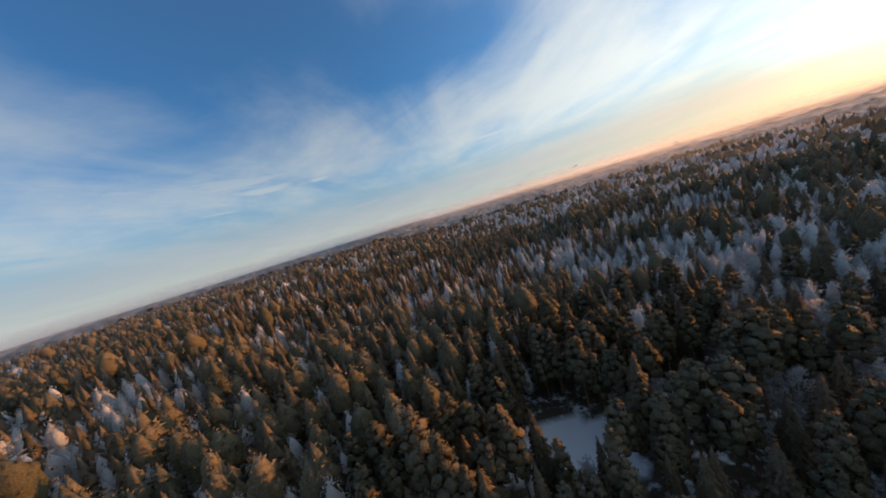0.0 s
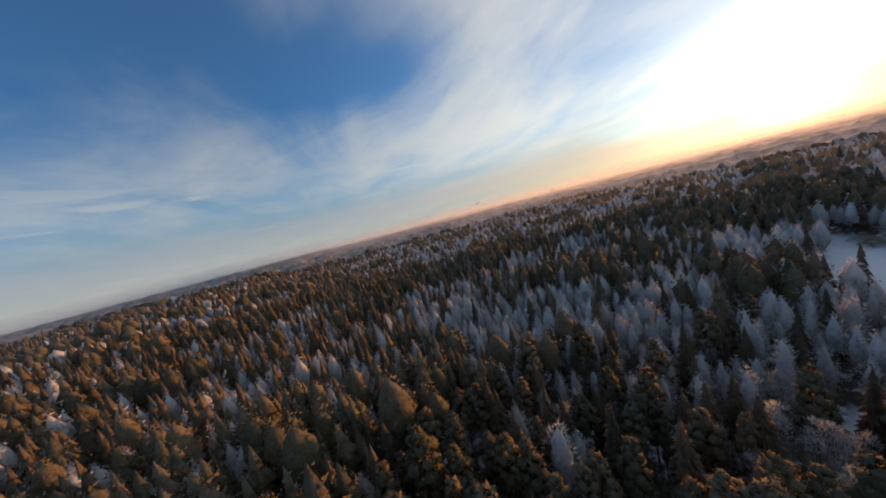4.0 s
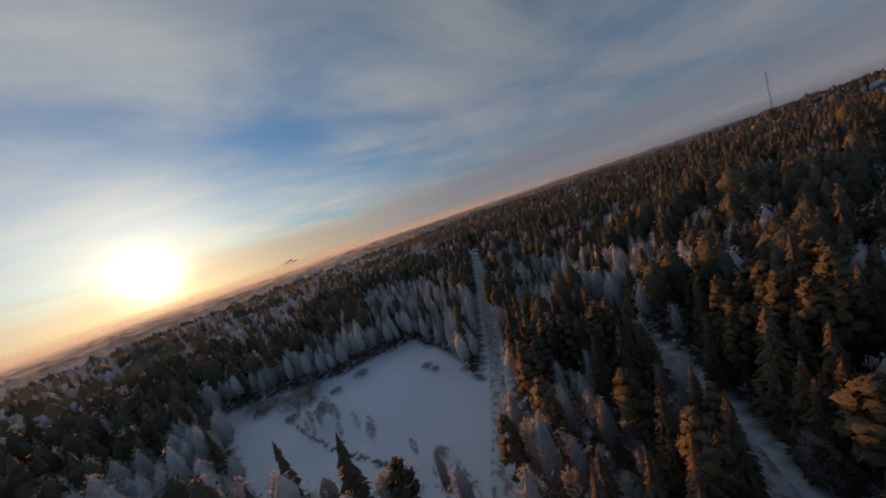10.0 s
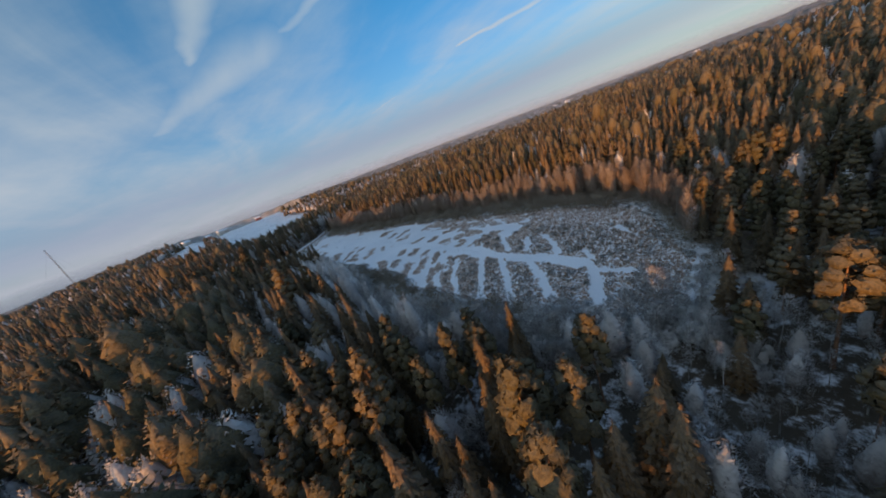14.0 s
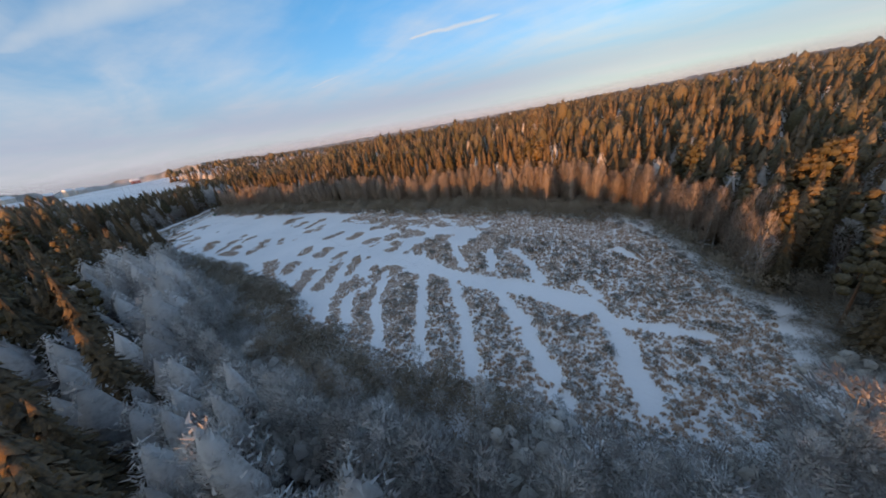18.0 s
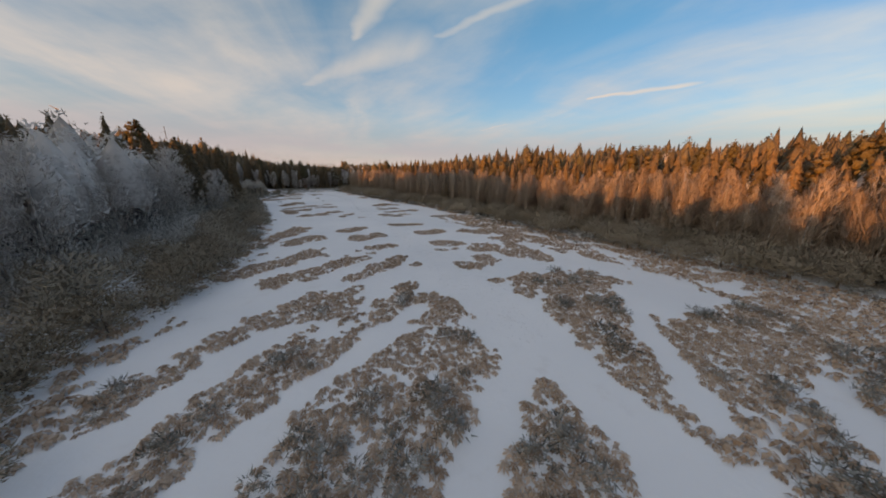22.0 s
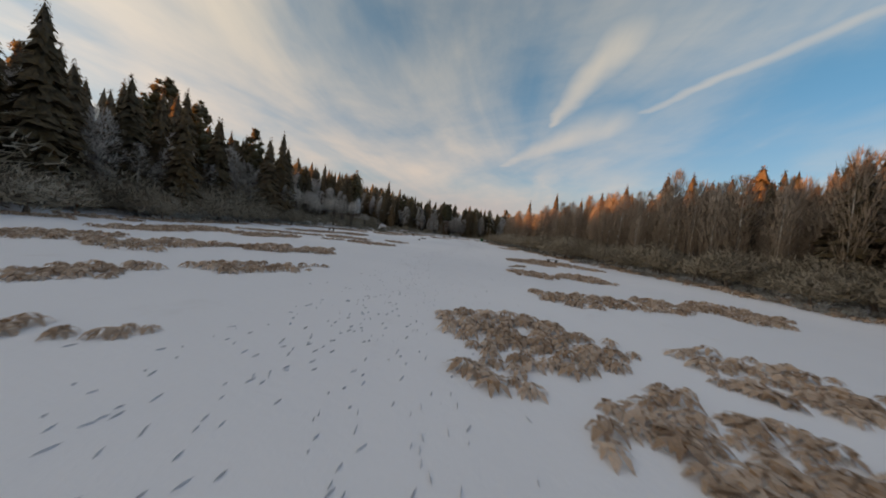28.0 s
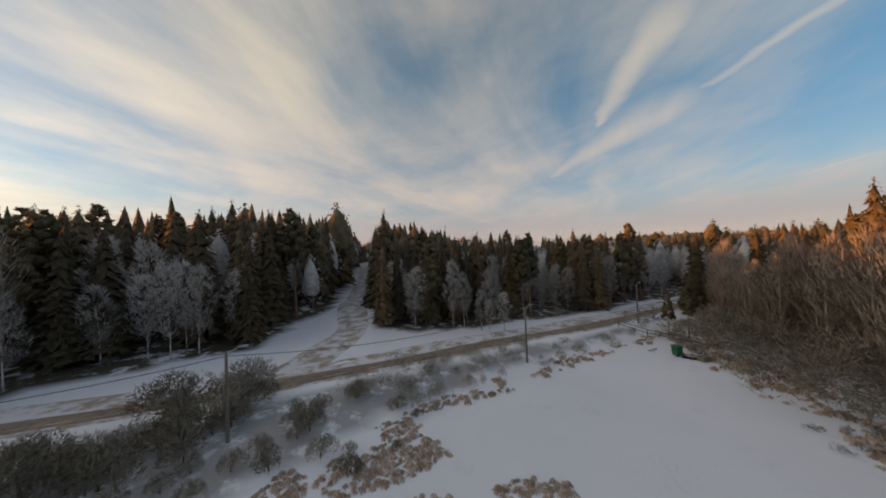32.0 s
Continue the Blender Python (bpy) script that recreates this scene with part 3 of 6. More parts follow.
def birch_crown(r, sprays, n, wide, long, slim):
    """Sprays of fine frosted twigs, upswept, in a pointed egg; a few longer boughs inside."""
    out = []
    for i in range(sprays):
        k = (i + 0.5) / sprays
        z = 0.24 + 0.66 * k
        rad = wide * math.sin(math.pi * (0.16 + 0.80 * k)) ** 0.75
        a = i * 2.4 + r.uniform(-0.6, 0.6)
        q = rad * r.uniform(0.35, 1.0)
        c = np.array((math.cos(a) * q, math.sin(a) * q, z + r.uniform(-0.02, 0.02)))
        s = 0.058 * (1.2 - 0.55 * k)
        bough = np.array((math.cos(a) * q, math.sin(a) * q, 0.10))
        twig(r, out, c - bough * 0.5, bough / np.linalg.norm(bough), 0.07, 0.0035)
        for _ in range(n):
            d = r.normal(size=3)
            d /= np.linalg.norm(d)
            p = c + d * s * r.uniform(0.2, 1.0)
            up = d * 0.32 + np.array((math.cos(a) * 0.30, math.sin(a) * 0.30, 0.70)) + r.normal(size=3) * 0.22
            face = np.array((p[0], p[1], 0.35 * (p[2] - 0.5) * wide * 3))
            twig(r, out, p, up / np.linalg.norm(up), long * r.uniform(0.6, 1.35), slim, face / (np.linalg.norm(face) + 1e-6))
    return round_axis(tri_fan(out), 1.6, 0.5, 0.25, r)


def broom_crown(r, n, wide, long, slim, low=0.22):
    """A leafless crown of long fine upright twigs, close as a broom, widest above the middle."""
    k = r.uniform(size=n) ** 0.9
    a, q = r.uniform(0, 6.283, n), np.sqrt(r.uniform(0.05, 1.0, n)) * wide * np.sin(math.pi * (0.12 + 0.84 * k)) ** 0.7
    c = np.c_[np.cos(a), np.sin(a), np.zeros(n)]
    p = c * q[:, None] + np.c_[np.zeros((n, 2)), low + (0.93 - low) * k]
    d = c * (0.55 * q / wide)[:, None] + (0, 0, 1.0) + r.normal(size=(n, 3)) * 0.20
    d /= np.linalg.norm(d, axis=1, keepdims=True)
    side = np.cross(d, c + r.normal(size=(n, 3)) * 0.5)
    side *= slim / (np.linalg.norm(side, axis=1, keepdims=True) + 1e-6) * r.uniform(0.6, 1.3, (n, 1))
    L = long * r.uniform(0.5, 1.3, (n, 1)) * (1.15 - 0.6 * k)[:, None]
    return round_axis((np.stack([p + d * L, p - d * L * 0.5 + side, p - d * L * 0.5 - side], 1).reshape(-1, 3), None), 1.4, 0.4, 0.22, r)


def lifted(shape, slender):
    """A crown that sits high on a bare stem, where slender."""
    v, f, n = shape
    if slender:
        v = v * (0.85, 0.85, 0.62) + (0, 0, 0.38)
    return v, f, n


def egg(r, sides, rings, wide, low, ragged):
    """A ragged egg-shaped crown."""
    pts = []
    for i in range(rings):
        k = (i + 0.7) / (rings + 0.4)
        q = wide * math.sin(math.pi * k ** 0.8) ** 0.8
        pts.append([(math.cos(6.283 * (j + 0.5 * (i % 2)) / sides) * q * r.uniform(1 - ragged, 1 + ragged), math.sin(6.283 * (j + 0.5 * (i % 2)) / sides) * q * r.uniform(1 - ragged, 1 + ragged), low + (0.98 - low) * k + r.uniform(-0.04, 0.04)) for j in range(sides)])
    out, top = [], (0, 0, 1.0)
    for i in range(rings - 1):
        for j in range(sides):
            a, b, c, d = pts[i][j], pts[i][(j + 1) % sides], pts[i + 1][j], pts[i + 1][(j + 1) % sides]
            out += [a, b, c, b, d, c]
    for j in range(sides):
        out += [pts[-1][j], pts[-1][(j + 1) % sides], top]
    return tri_fan(out)


def plume(r, n, wide, size, low=0.20, core=True, slim=0.45, taper=False):
    """A crown as a soft upright plume of small outward sprays round a thin heart: an egg or, with taper, a blunt ragged cone."""
    k = (np.arange(n) + 0.5) / n
    a = np.arange(n) * 2.4 + r.uniform(-0.3, 0.3, n)
    lobe = 1 + 0.22 * np.sin(3 * a + 9 * k + r.uniform(0, 6)) + 0.12 * np.sin(7 * a + 5)
    if taper:
        k = 1 - np.sqrt(1 - k)
        q = wide * ((1 - k) ** 0.44 * np.minimum(1, 0.55 + 3 * k) + 0.02) * r.uniform(0.60, 1.12, n) * lobe * (1 + 0.16 * np.sin(30 * k + r.uniform(0, 6))) * np.minimum(1, 3.2 * (1 - k) + 0.04)
    else:
        q = wide * np.sin(math.pi * (0.14 + 0.80 * k)) ** 0.7 * r.uniform(0.62, 1.12, n) * lobe * (1 - 0.75 * k ** 9)
    p = np.c_[np.cos(a) * q, np.sin(a) * q, low + (0.97 - low) * k + r.uniform(-0.02, 0.02, n)]
    out = np.c_[np.cos(a), np.sin(a), 0.15 + 0.9 * k] + r.normal(size=(n, 3)) * 0.2
    out /= np.linalg.norm(out, axis=1, keepdims=True)
    sprays = soft((tufts(r, p, out, size, slim, 0.8), None), np.repeat(out + r.normal(size=out.shape) * 0.12, 3, 0))
    if not core:
        return sprays
    if taper:
        v, f = spruce_tiers(r, 3, 4, wide * 0.80)
        return joined_up(sprays, round_axis((v * (1, 1, 1 - low) + (0, 0, low - 0.04), f), 0.6, 0.5, 0.0, r))
    v, f = egg(r, 6, 4, wide * (0.88 if low > 0.3 else 0.66), low, 0.24)
    return joined_up(sprays, round_axis((v * (1, 1, 0.93), f), 0.9, 0.5, 0.0, r))


def joined_up(*shapes):
    """Several shaded shapes as one."""
    v, n = np.concatenate([s[0] for s in shapes]), np.concatenate([s[2] for s in shapes])
    return v, np.arange(len(v)).reshape(-1, 3), n


def shrub_crown(r, stems, n, long, slim, heart):
    """A rounded bush of several lobes: fine upswept twigs, with a few longer stems."""
    V, N = [], []
    lobes = 5
    for i in range(lobes):
        a, q = 6.283 * (i + r.uniform(-0.3, 0.3)) / lobes, r.uniform(0.30, 0.52) if i else 0.0
        c, s = np.array((math.cos(a) * q, math.sin(a) * q, r.uniform(0.30, 0.42) if i else 0.52)), r.uniform(0.36, 0.46)
        d = r.normal(size=(n // lobes, 3))
        d[:, 2] = np.abs(d[:, 2]) * 0.9 - 0.25
        d /= np.linalg.norm(d, axis=1, keepdims=True)
        p = c + d * s * r.uniform(0.45, 1.0, (len(d), 1)) ** 0.6 * 1.08
        if heart:
            V.append((c + BALL_V * r.uniform(0.75, 1.1, (len(BALL_V), 1)) * s * heart)[BALL_F].reshape(-1, 3))
        p[:, 2] = np.maximum(p[:, 2], 0.03)
        way_ = d * 0.75 + np.array((0, 0, 0.22)) + r.normal(size=d.shape) * 0.42
        way_ /= np.linalg.norm(way_, axis=1, keepdims=True)
        side = np.cross(way_, d + r.normal(size=d.shape) * 0.3)
        side *= slim / (np.linalg.norm(side, axis=1, keepdims=True) + 1e-6)
        L = long * r.uniform(0.6, 1.4, (len(d), 1))
        V.append(np.stack([p + way_ * L, p - way_ * L * 0.5 + side, p - way_ * L * 0.5 - side], 1).reshape(-1, 3))
    for _ in range(stems):
        a, e = r.uniform(0, 6.283), math.asin(r.uniform(0.45, 1.0))
        d = np.array((math.cos(a) * math.cos(e), math.sin(a) * math.cos(e), math.sin(e)))
        one = []
        twig(r, one, d * 0.45, d, 0.62 * r.uniform(0.8, 1.1), slim * 0.6)
        V.append(np.array(one))
    V = np.concatenate(V)
    V[:, 2] = np.maximum(V[:, 2], -0.02)
    return soft((V, None), V * (1, 1, 0.9) + (0, 0, 0.10) + np.repeat(r.normal(size=(len(V) // 3, 3)) * 0.14, 3, 0))


def mop(r, n):
    """A sedge tussock of drooping locks of blades in two layers."""
    out = []
    for layer, (m, reach, top) in enumerate(((n, 1.05, 0.72), (n - 2, 0.72, 0.98))):
        for i in range(m):
            a = 6.283 * (i + 0.5 * layer + r.uniform(-0.3, 0.3)) / m
            ca, sa, L = math.cos(a), math.sin(a), reach * r.uniform(0.75, 1.25)
            wd, z1 = 1.2 / m * r.uniform(0.8, 1.4) * L, top * r.uniform(0.8, 1.1)
            root, tip = (ca * 0.05 * L, sa * 0.05 * L, top * 1.02), (ca * L, sa * L, r.uniform(-0.08, 0.12) + 0.15 * layer)
            left, right = (ca * L * 0.62 - sa * wd, sa * L * 0.62 + ca * wd, z1 * 0.82), (ca * L * 0.62 + sa * wd, sa * L * 0.62 - ca * wd, z1 * 0.82)
            out += [root, left, right, left, tip, right]
    return tri_fan(out)


def tuft(r, n):
    """A sedge tussock in one piece, its locks of blades joined at the crown."""
    verts, faces = [(0, 0, 0.95)], []
    for i in range(n):
        a = 2.4 * i + r.uniform(-0.2, 0.2)
        k = (i + 0.5) / n
        ca, sa, L = math.cos(a), math.sin(a), (0.55 + 0.5 * k) * r.uniform(0.85, 1.2)
        wd, z1, b = L * r.uniform(0.045, 0.09), (0.95 - 0.35 * k) * r.uniform(0.85, 1.1), len(verts)
        verts += [(ca * L * 0.62 - sa * wd, sa * L * 0.62 + ca * wd, z1), (ca * L * 0.62 + sa * wd, sa * L * 0.62 - ca * wd, z1), (ca * L, sa * L, 0.45 * (1 - k) + r.uniform(-0.1, 0.1))]
        faces += [(0, b, b + 1), (b, b + 2, b + 1)]
    return np.array(verts), np.array(faces)


def trunk_mesh(r, top, rad, bend, sides=6):
    """A tapered, slightly bent trunk of unit height up to top."""
    verts, faces, rings = [], [], 6
    b = r.uniform(-1, 1, 2) * bend
    for i in range(rings + 1):
        k = i / rings
        for j in range(sides):
            a = 6.283 * j / sides
            q = rad * (1 - 0.9 * k) * (1.35 if i == 0 else 1)
            verts.append((math.cos(a) * q + b[0] * k * k, math.sin(a) * q + b[1] * k * k, top * k - (0.02 if i == 0 else 0)))
    for i in range(rings):
        for j in range(sides):
            a, c = i * sides + j, i * sides + (j + 1) % sides
            faces.append((a, c, c + sides, a + sides))
    return np.array(verts), np.array(faces), b


def scatter(shape, xyz, scale, wide, turn, lean, seed):
    """Copies of one shape at many places, as one set of triangles, with a value for each tree and, where the shape has them, normals."""
    verts, faces = shape[0], shape[1]
    n, m = len(xyz), len(verts)
    c, s = np.cos(turn)[:, None], np.sin(turn)[:, None]
    sx = (scale * wide)[:, None]
    X = (verts[None, :, 0] * c - verts[None, :, 1] * s) * sx
    Y = (verts[None, :, 0] * s + verts[None, :, 1] * c) * sx
    Z = verts[None, :, 2] * scale[:, None]
    X = X + Z * lean[:, :1] + xyz[:, 0:1]
    Y = Y + Z * lean[:, 1:] + xyz[:, 1:2]
    Z = Z + xyz[:, 2:3]
    V = np.stack([X, Y, Z], -1).reshape(-1, 3)
    F = (faces[None] + (np.arange(n) * m)[:, None, None]).reshape(-1, faces.shape[1])
    T = np.repeat(np.random.default_rng(seed).uniform(size=n), m)
    if len(shape) == 2:
        return V, F, T
    nv = shape[2]
    N = np.stack([nv[None, :, 0] * c - nv[None, :, 1] * s, nv[None, :, 0] * s + nv[None, :, 1] * c, np.repeat(nv[None, :, 2], n, 0)], -1)
    return V, F, T, N.reshape(-1, 3)


def gather(pieces):
    """Joins what scatter gave into arrays of corners, triangles, values and normals."""
    V, F, off = [], [], 0
    for q in pieces:
        V.append(q[0]), F.append(q[1] + off)
        off += len(q[0])
    return np.concatenate(V), np.concatenate(F), np.concatenate([q[2] for q in pieces]), np.concatenate([q[3] for q in pieces])


def grid(x0, x1, y0, y1, step):
    xs, ys = np.meshgrid(np.arange(x0, x1, step), np.arange(y0, y1, step))
    xs, ys = xs.ravel(), ys.ravel()
    return xs + rng.uniform(-0.46, 0.46, xs.shape) * step, ys + rng.uniform(-0.46, 0.46, ys.shape) * step


KINDS = ("spruce", "pine", "birch")


def in_glade(x, y):
    """The thin young birch wood north-east of the pond."""
    return ((x - 58) / 15) ** 2 + ((y - 19) / 12) ** 2 < 1


def species(x, y):
    """Which kind grows where: 0 spruce, 1 pine, 2 birch."""
    d = pond(x, y)
    stand, patch = wave(x, y, 60, 11), wave(x, y, 150, 12)
    ps = 0.30 + 0.26 * stand
    pb = 0.42 + 0.42 * patch - 0.16 * stand
    ps, pb = np.where(x > 100, ps - 0.18, ps), np.where(x > 100, pb + 0.14, pb)
    # more pale birches far off, partly in place of haze
    far = np.hypot(x - 30, y + 60) > 420
    pb = np.where(far, pb + 0.30, np.where(pond(x, y) > 110, pb + 0.10, pb))
    ps, pb = np.where((y > 100) & (x < 62), ps + 0.10, ps), np.where((y > 100) & (x < 62), pb - 0.14, pb)
    east = (x > 25) & (y < 12) & (y > -118)
    pale = (x > 45) & (x < 94) & (y < np.where(x < 68, 12, -15)) & (y > -140)
    ps, pb = np.where(pale, np.where(x < 74, 0.0, np.where(y < -36, 0.42, 0.04)), ps), np.where(pale, np.where(x < 74, 1.0, np.where(y < -36, 0.50, 0.82 + 0.1 * patch)), pb)
    fringe = east & (d < 16 + 5 * stand)
    ps, pb = np.where(fringe, 0.02, ps), np.where(fringe, 0.98, pb)
    core = (x > 77) & (x < 124) & (y > -36) & (y < 24) & ((y < 6) | (x < 94))
    ps, pb = np.where(core, 0.38, ps), np.where(core, 0.38 + 0.1 * patch, pb)
    dark = (y < -118) & (x > 10)
    ps, pb = np.where(dark, np.where(d < 16, 0.76, np.where(y < -205, 0.56, 0.70)), ps), np.where(dark, np.where(d < 16, 0.24, np.where(y < -205, 0.34, 0.18)), pb)
    wayside = dark & (along(x, y, ROADS["main"][0]) < 13) & (y < -165)
    ps, pb = np.where(wayside, 0.34, ps), np.where(wayside, 0.60, pb)
    west = (x < 5) & (y > -250) & (y < 25)
    ps, pb = np.where(west, np.where(d < 20, np.where(y < -165, 0.05, 0.14), 0.60 + 0.15 * stand), ps), np.where(west, np.where(d < 20, np.where(y < -165, 0.95, 0.86), 0.20), pb)
    start = (y > 22) & (y < 100) & (x < 62) & (x > -70)
    ps, pb = np.where(start, 0.22, ps), np.where(start, 0.30 + 0.16 * patch, pb)
    belt = (y > 30) & (along(x, y, [(60, 130), (85, 78), (108, 45)]) < 17)
    ps, pb = np.where(belt, 0.12, ps), np.where(belt, 0.84, pb)
    edge = (along(x, y, np.r_[MEADOW, MEADOW[:1]]) < 6) & (y > 8)
    ps, pb = np.where(edge, 0.05, ps), np.where(edge, 0.90, pb)
    glade = in_glade(x, y)
    ps, pb = np.where(glade, 0.14, ps), np.where(glade, 0.80, pb)
    u = rng.uniform(size=np.shape(x))
    return np.where(u < ps, 0, np.where(u < ps + pb, 2, 1))


def tall(x, y):
    """How much taller than usual the trees stand at a place; eastern ones partly raised to shade the west shore."""
    return np.where(in_glade(x, y), 0.72, 1.0) * np.where((x > 12) & (x < 62) & (y > 4) & (y < 36) & ~in_glade(x, y), 0.84, 1.0) * np.where((x > 54) & (y < -120), np.where(y < -152, np.where(x < 70, 1.15, 1.20), 1.06), np.where((x > 48) & (x < 145) & (y > -125) & (y < -10), np.where((y < -68) & (x > 58), 1.26, np.where(x > 62, 1.10, 0.92)), np.where((x < 4) & (y < -155) & (y > -215), 1.14, np.where((x < 8) & (y <= -215) & (y > -240), 0.95, 1.0))))


def broad(x, y, k):
    """How the birches and willows east of the pond grow low and broad: factors of height and width."""
    low = (k == 2) & (x > 44) & (x < np.where(y < -30, 64, 96)) & (y < 14) & (y > -72)
    return np.where(low, 0.82, 1.0), np.where(low, 1.55, 1.0)


def sizes(kind, n):
    lo, hi = {0: (13.2, 17.4), 1: (14.8, 18.2), 2: (8.6, 13.0)}[kind]
    return rng.uniform(lo, hi, n) * np.where(rng.uniform(size=n) < 0.08, 1.2, 1.0)


REACH = [(20, 22), (45, 43), (75, 46), (95, 27), (92, 8), (71, -8), (55, -22)]
SOUTH = [(95, -195), (64, -222), (40, -240), (0, -275)]
tx, ty = grid(-230, 340, -420, 280, 3.9)
keep = ~open_ground(tx, ty)
tx, ty = tx[keep], ty[keep]
dist = np.minimum(np.maximum(pond(tx, ty), 0), along(tx, ty, REACH))
keep = dist < 118
tx, ty, dist = tx[keep], ty[keep], dist[keep]
kind = species(tx, ty)
# pines and one great bare birch that stand out round the young birch wood
LONE = [(50.0, 23.0, 1), (49.0, 27.5, 1), (67.2, 2.8, 1), (76.4, -0.3, 1), (75.4, 4.2, 1), (73.1, -10.7, 1), (77.1, -13.0, 1), (81.4, -17.2, 1), (69.8, -15.7, 1), (76.4, -5.0, 0), (67.1, -9.2, 0), (46.5, 5.5, 2)]
thinned = in_glade(tx, ty) & (rng.uniform(size=tx.shape) < 0.35)
keep = ~thinned & (np.min([np.hypot(tx - a, ty - b) for a, b, _ in LONE], 0) > 3.0)
tx, ty, dist, kind = tx[keep], ty[keep], dist[keep], kind[keep]
tx, ty, dist, kind = np.r_[tx, [q[0] for q in LONE]], np.r_[ty, [q[1] for q in LONE]], np.r_[dist, np.zeros(len(LONE))], np.r_[kind, [q[2] for q in LONE]]
# two low pines, a white-stemmed birch and a few more by the landing place
tx, ty = np.r_[tx, 8.0, 9.8, -5.0, 35.0, 36.5, 33.0, 150.0], np.r_[ty, -239.0, -240.5, -241.0, -234.5, -236.0, -236.5, 9.0]
dist, kind = np.r_[dist, np.zeros(7)], np.r_[kind, 1, 1, 2, 2, 2, 2, 2]
sap = np.random.default_rng(31).uniform(size=(18, 2))
sx_, sy_ = 128 + 52 * sap[:, 0], 38 + 22 * sap[:, 0] + 7 * (sap[:, 1] - 0.5)
tx, ty, dist, kind = np.r_[tx, sx_], np.r_[ty, sy_], np.r_[dist, np.full(18, 5.0)], np.r_[kind, np.full(18, 2)]
rank = np.minimum(np.minimum(np.maximum(pond(tx, ty), 0), along(tx, ty, REACH) + 6), along(tx, ty, SOUTH))
rank[-18:] = 1.0
SHAPES_NEAR, SHAPES_CLOSE, SHAPES_MID, SHAPES_OFF, SHAPES_FAR = {}, {}, {}, {}, {}
for v in range(4):
    r = np.random.default_rng(40 + v)
    slender = v > 1
    SHAPES_NEAR[0, v] = fir_crown(r, 38, 24, 0.44, 0.185 if v % 2 else 0.160, 12)
    SHAPES_NEAR[1, v] = pine_crown(r, 38, 28, 0.0135, slim=0.42, conic=v % 2 == 0)
    SHAPES_NEAR[2, v] = broom_crown(r, 1500, 0.155, 0.070, 0.0022) if slender else birch_crown(r, 56, 27, 0.165, 0.032, 0.0033)
    SHAPES_CLOSE[0, v] = fir_crown(r, 26, 18, 0.58, 0.180 if v % 2 else 0.155, 9)
    SHAPES_CLOSE[1, v] = pine_crown(r, 34, 17, 0.0160, slim=0.42, conic=v % 2 == 0)
    SHAPES_CLOSE[2, v] = joined_up(birch_crown(r, 38, 15, 0.200, 0.030, 0.0052), plume(r, 110, 0.140, 0.026, slim=0.24))
    SHAPES_MID[0, v] = fir_crown(r, 12, 8, 1.0, 0.165, 6)
    SHAPES_MID[1, v] = plume(r, 130, 0.155, 0.026, 0.40, slim=0.5, taper=v % 2 == 0)
    SHAPES_MID[2, v] = plume(r, 200, 0.200, 0.027, slim=0.30)
    SHAPES_OFF[0, v] = fir_crown(r, 6, 4, 1.9, 0.165, 3)
    SHAPES_OFF[1, v] = plume(r, 40, 0.155, 0.042, 0.40, slim=0.5, taper=v % 2 == 0)
    SHAPES_OFF[2, v] = plume(r, 52, 0.200, 0.044, slim=0.36)
    SHAPES_FAR[0, v] = round_axis(spruce_tiers(r, 2, 4, 0.15), 0.5, 0.4, 0.1, r)
    v_, f_ = egg(r, 5, 2, 0.155, 0.38, 0.30)
    SHAPES_FAR[1, v] = round_axis((v_, f_), 1.0, 0.55, 0.1, r)
    v_, f_ = egg(r, 5, 2, 0.19, 0.20, 0.32)
    SHAPES_FAR[2, v] = round_axis((v_, f_), 1.0, 0.55, 0.1, r)
TREE_LABEL = {0: "dark green spruce dusted with hoar frost", 1: "tall pine with a clumpy frosted crown on a bare reddish trunk", 2: "bare birch white with hoar frost"}
STUFF_NAME = {0: ("spruce_woods", "spruce woods dusted with frost"), 1: ("pine_woods", "pine woods with frosted crowns"), 2: ("birch_woods", "leafless birch woods white with frost")}

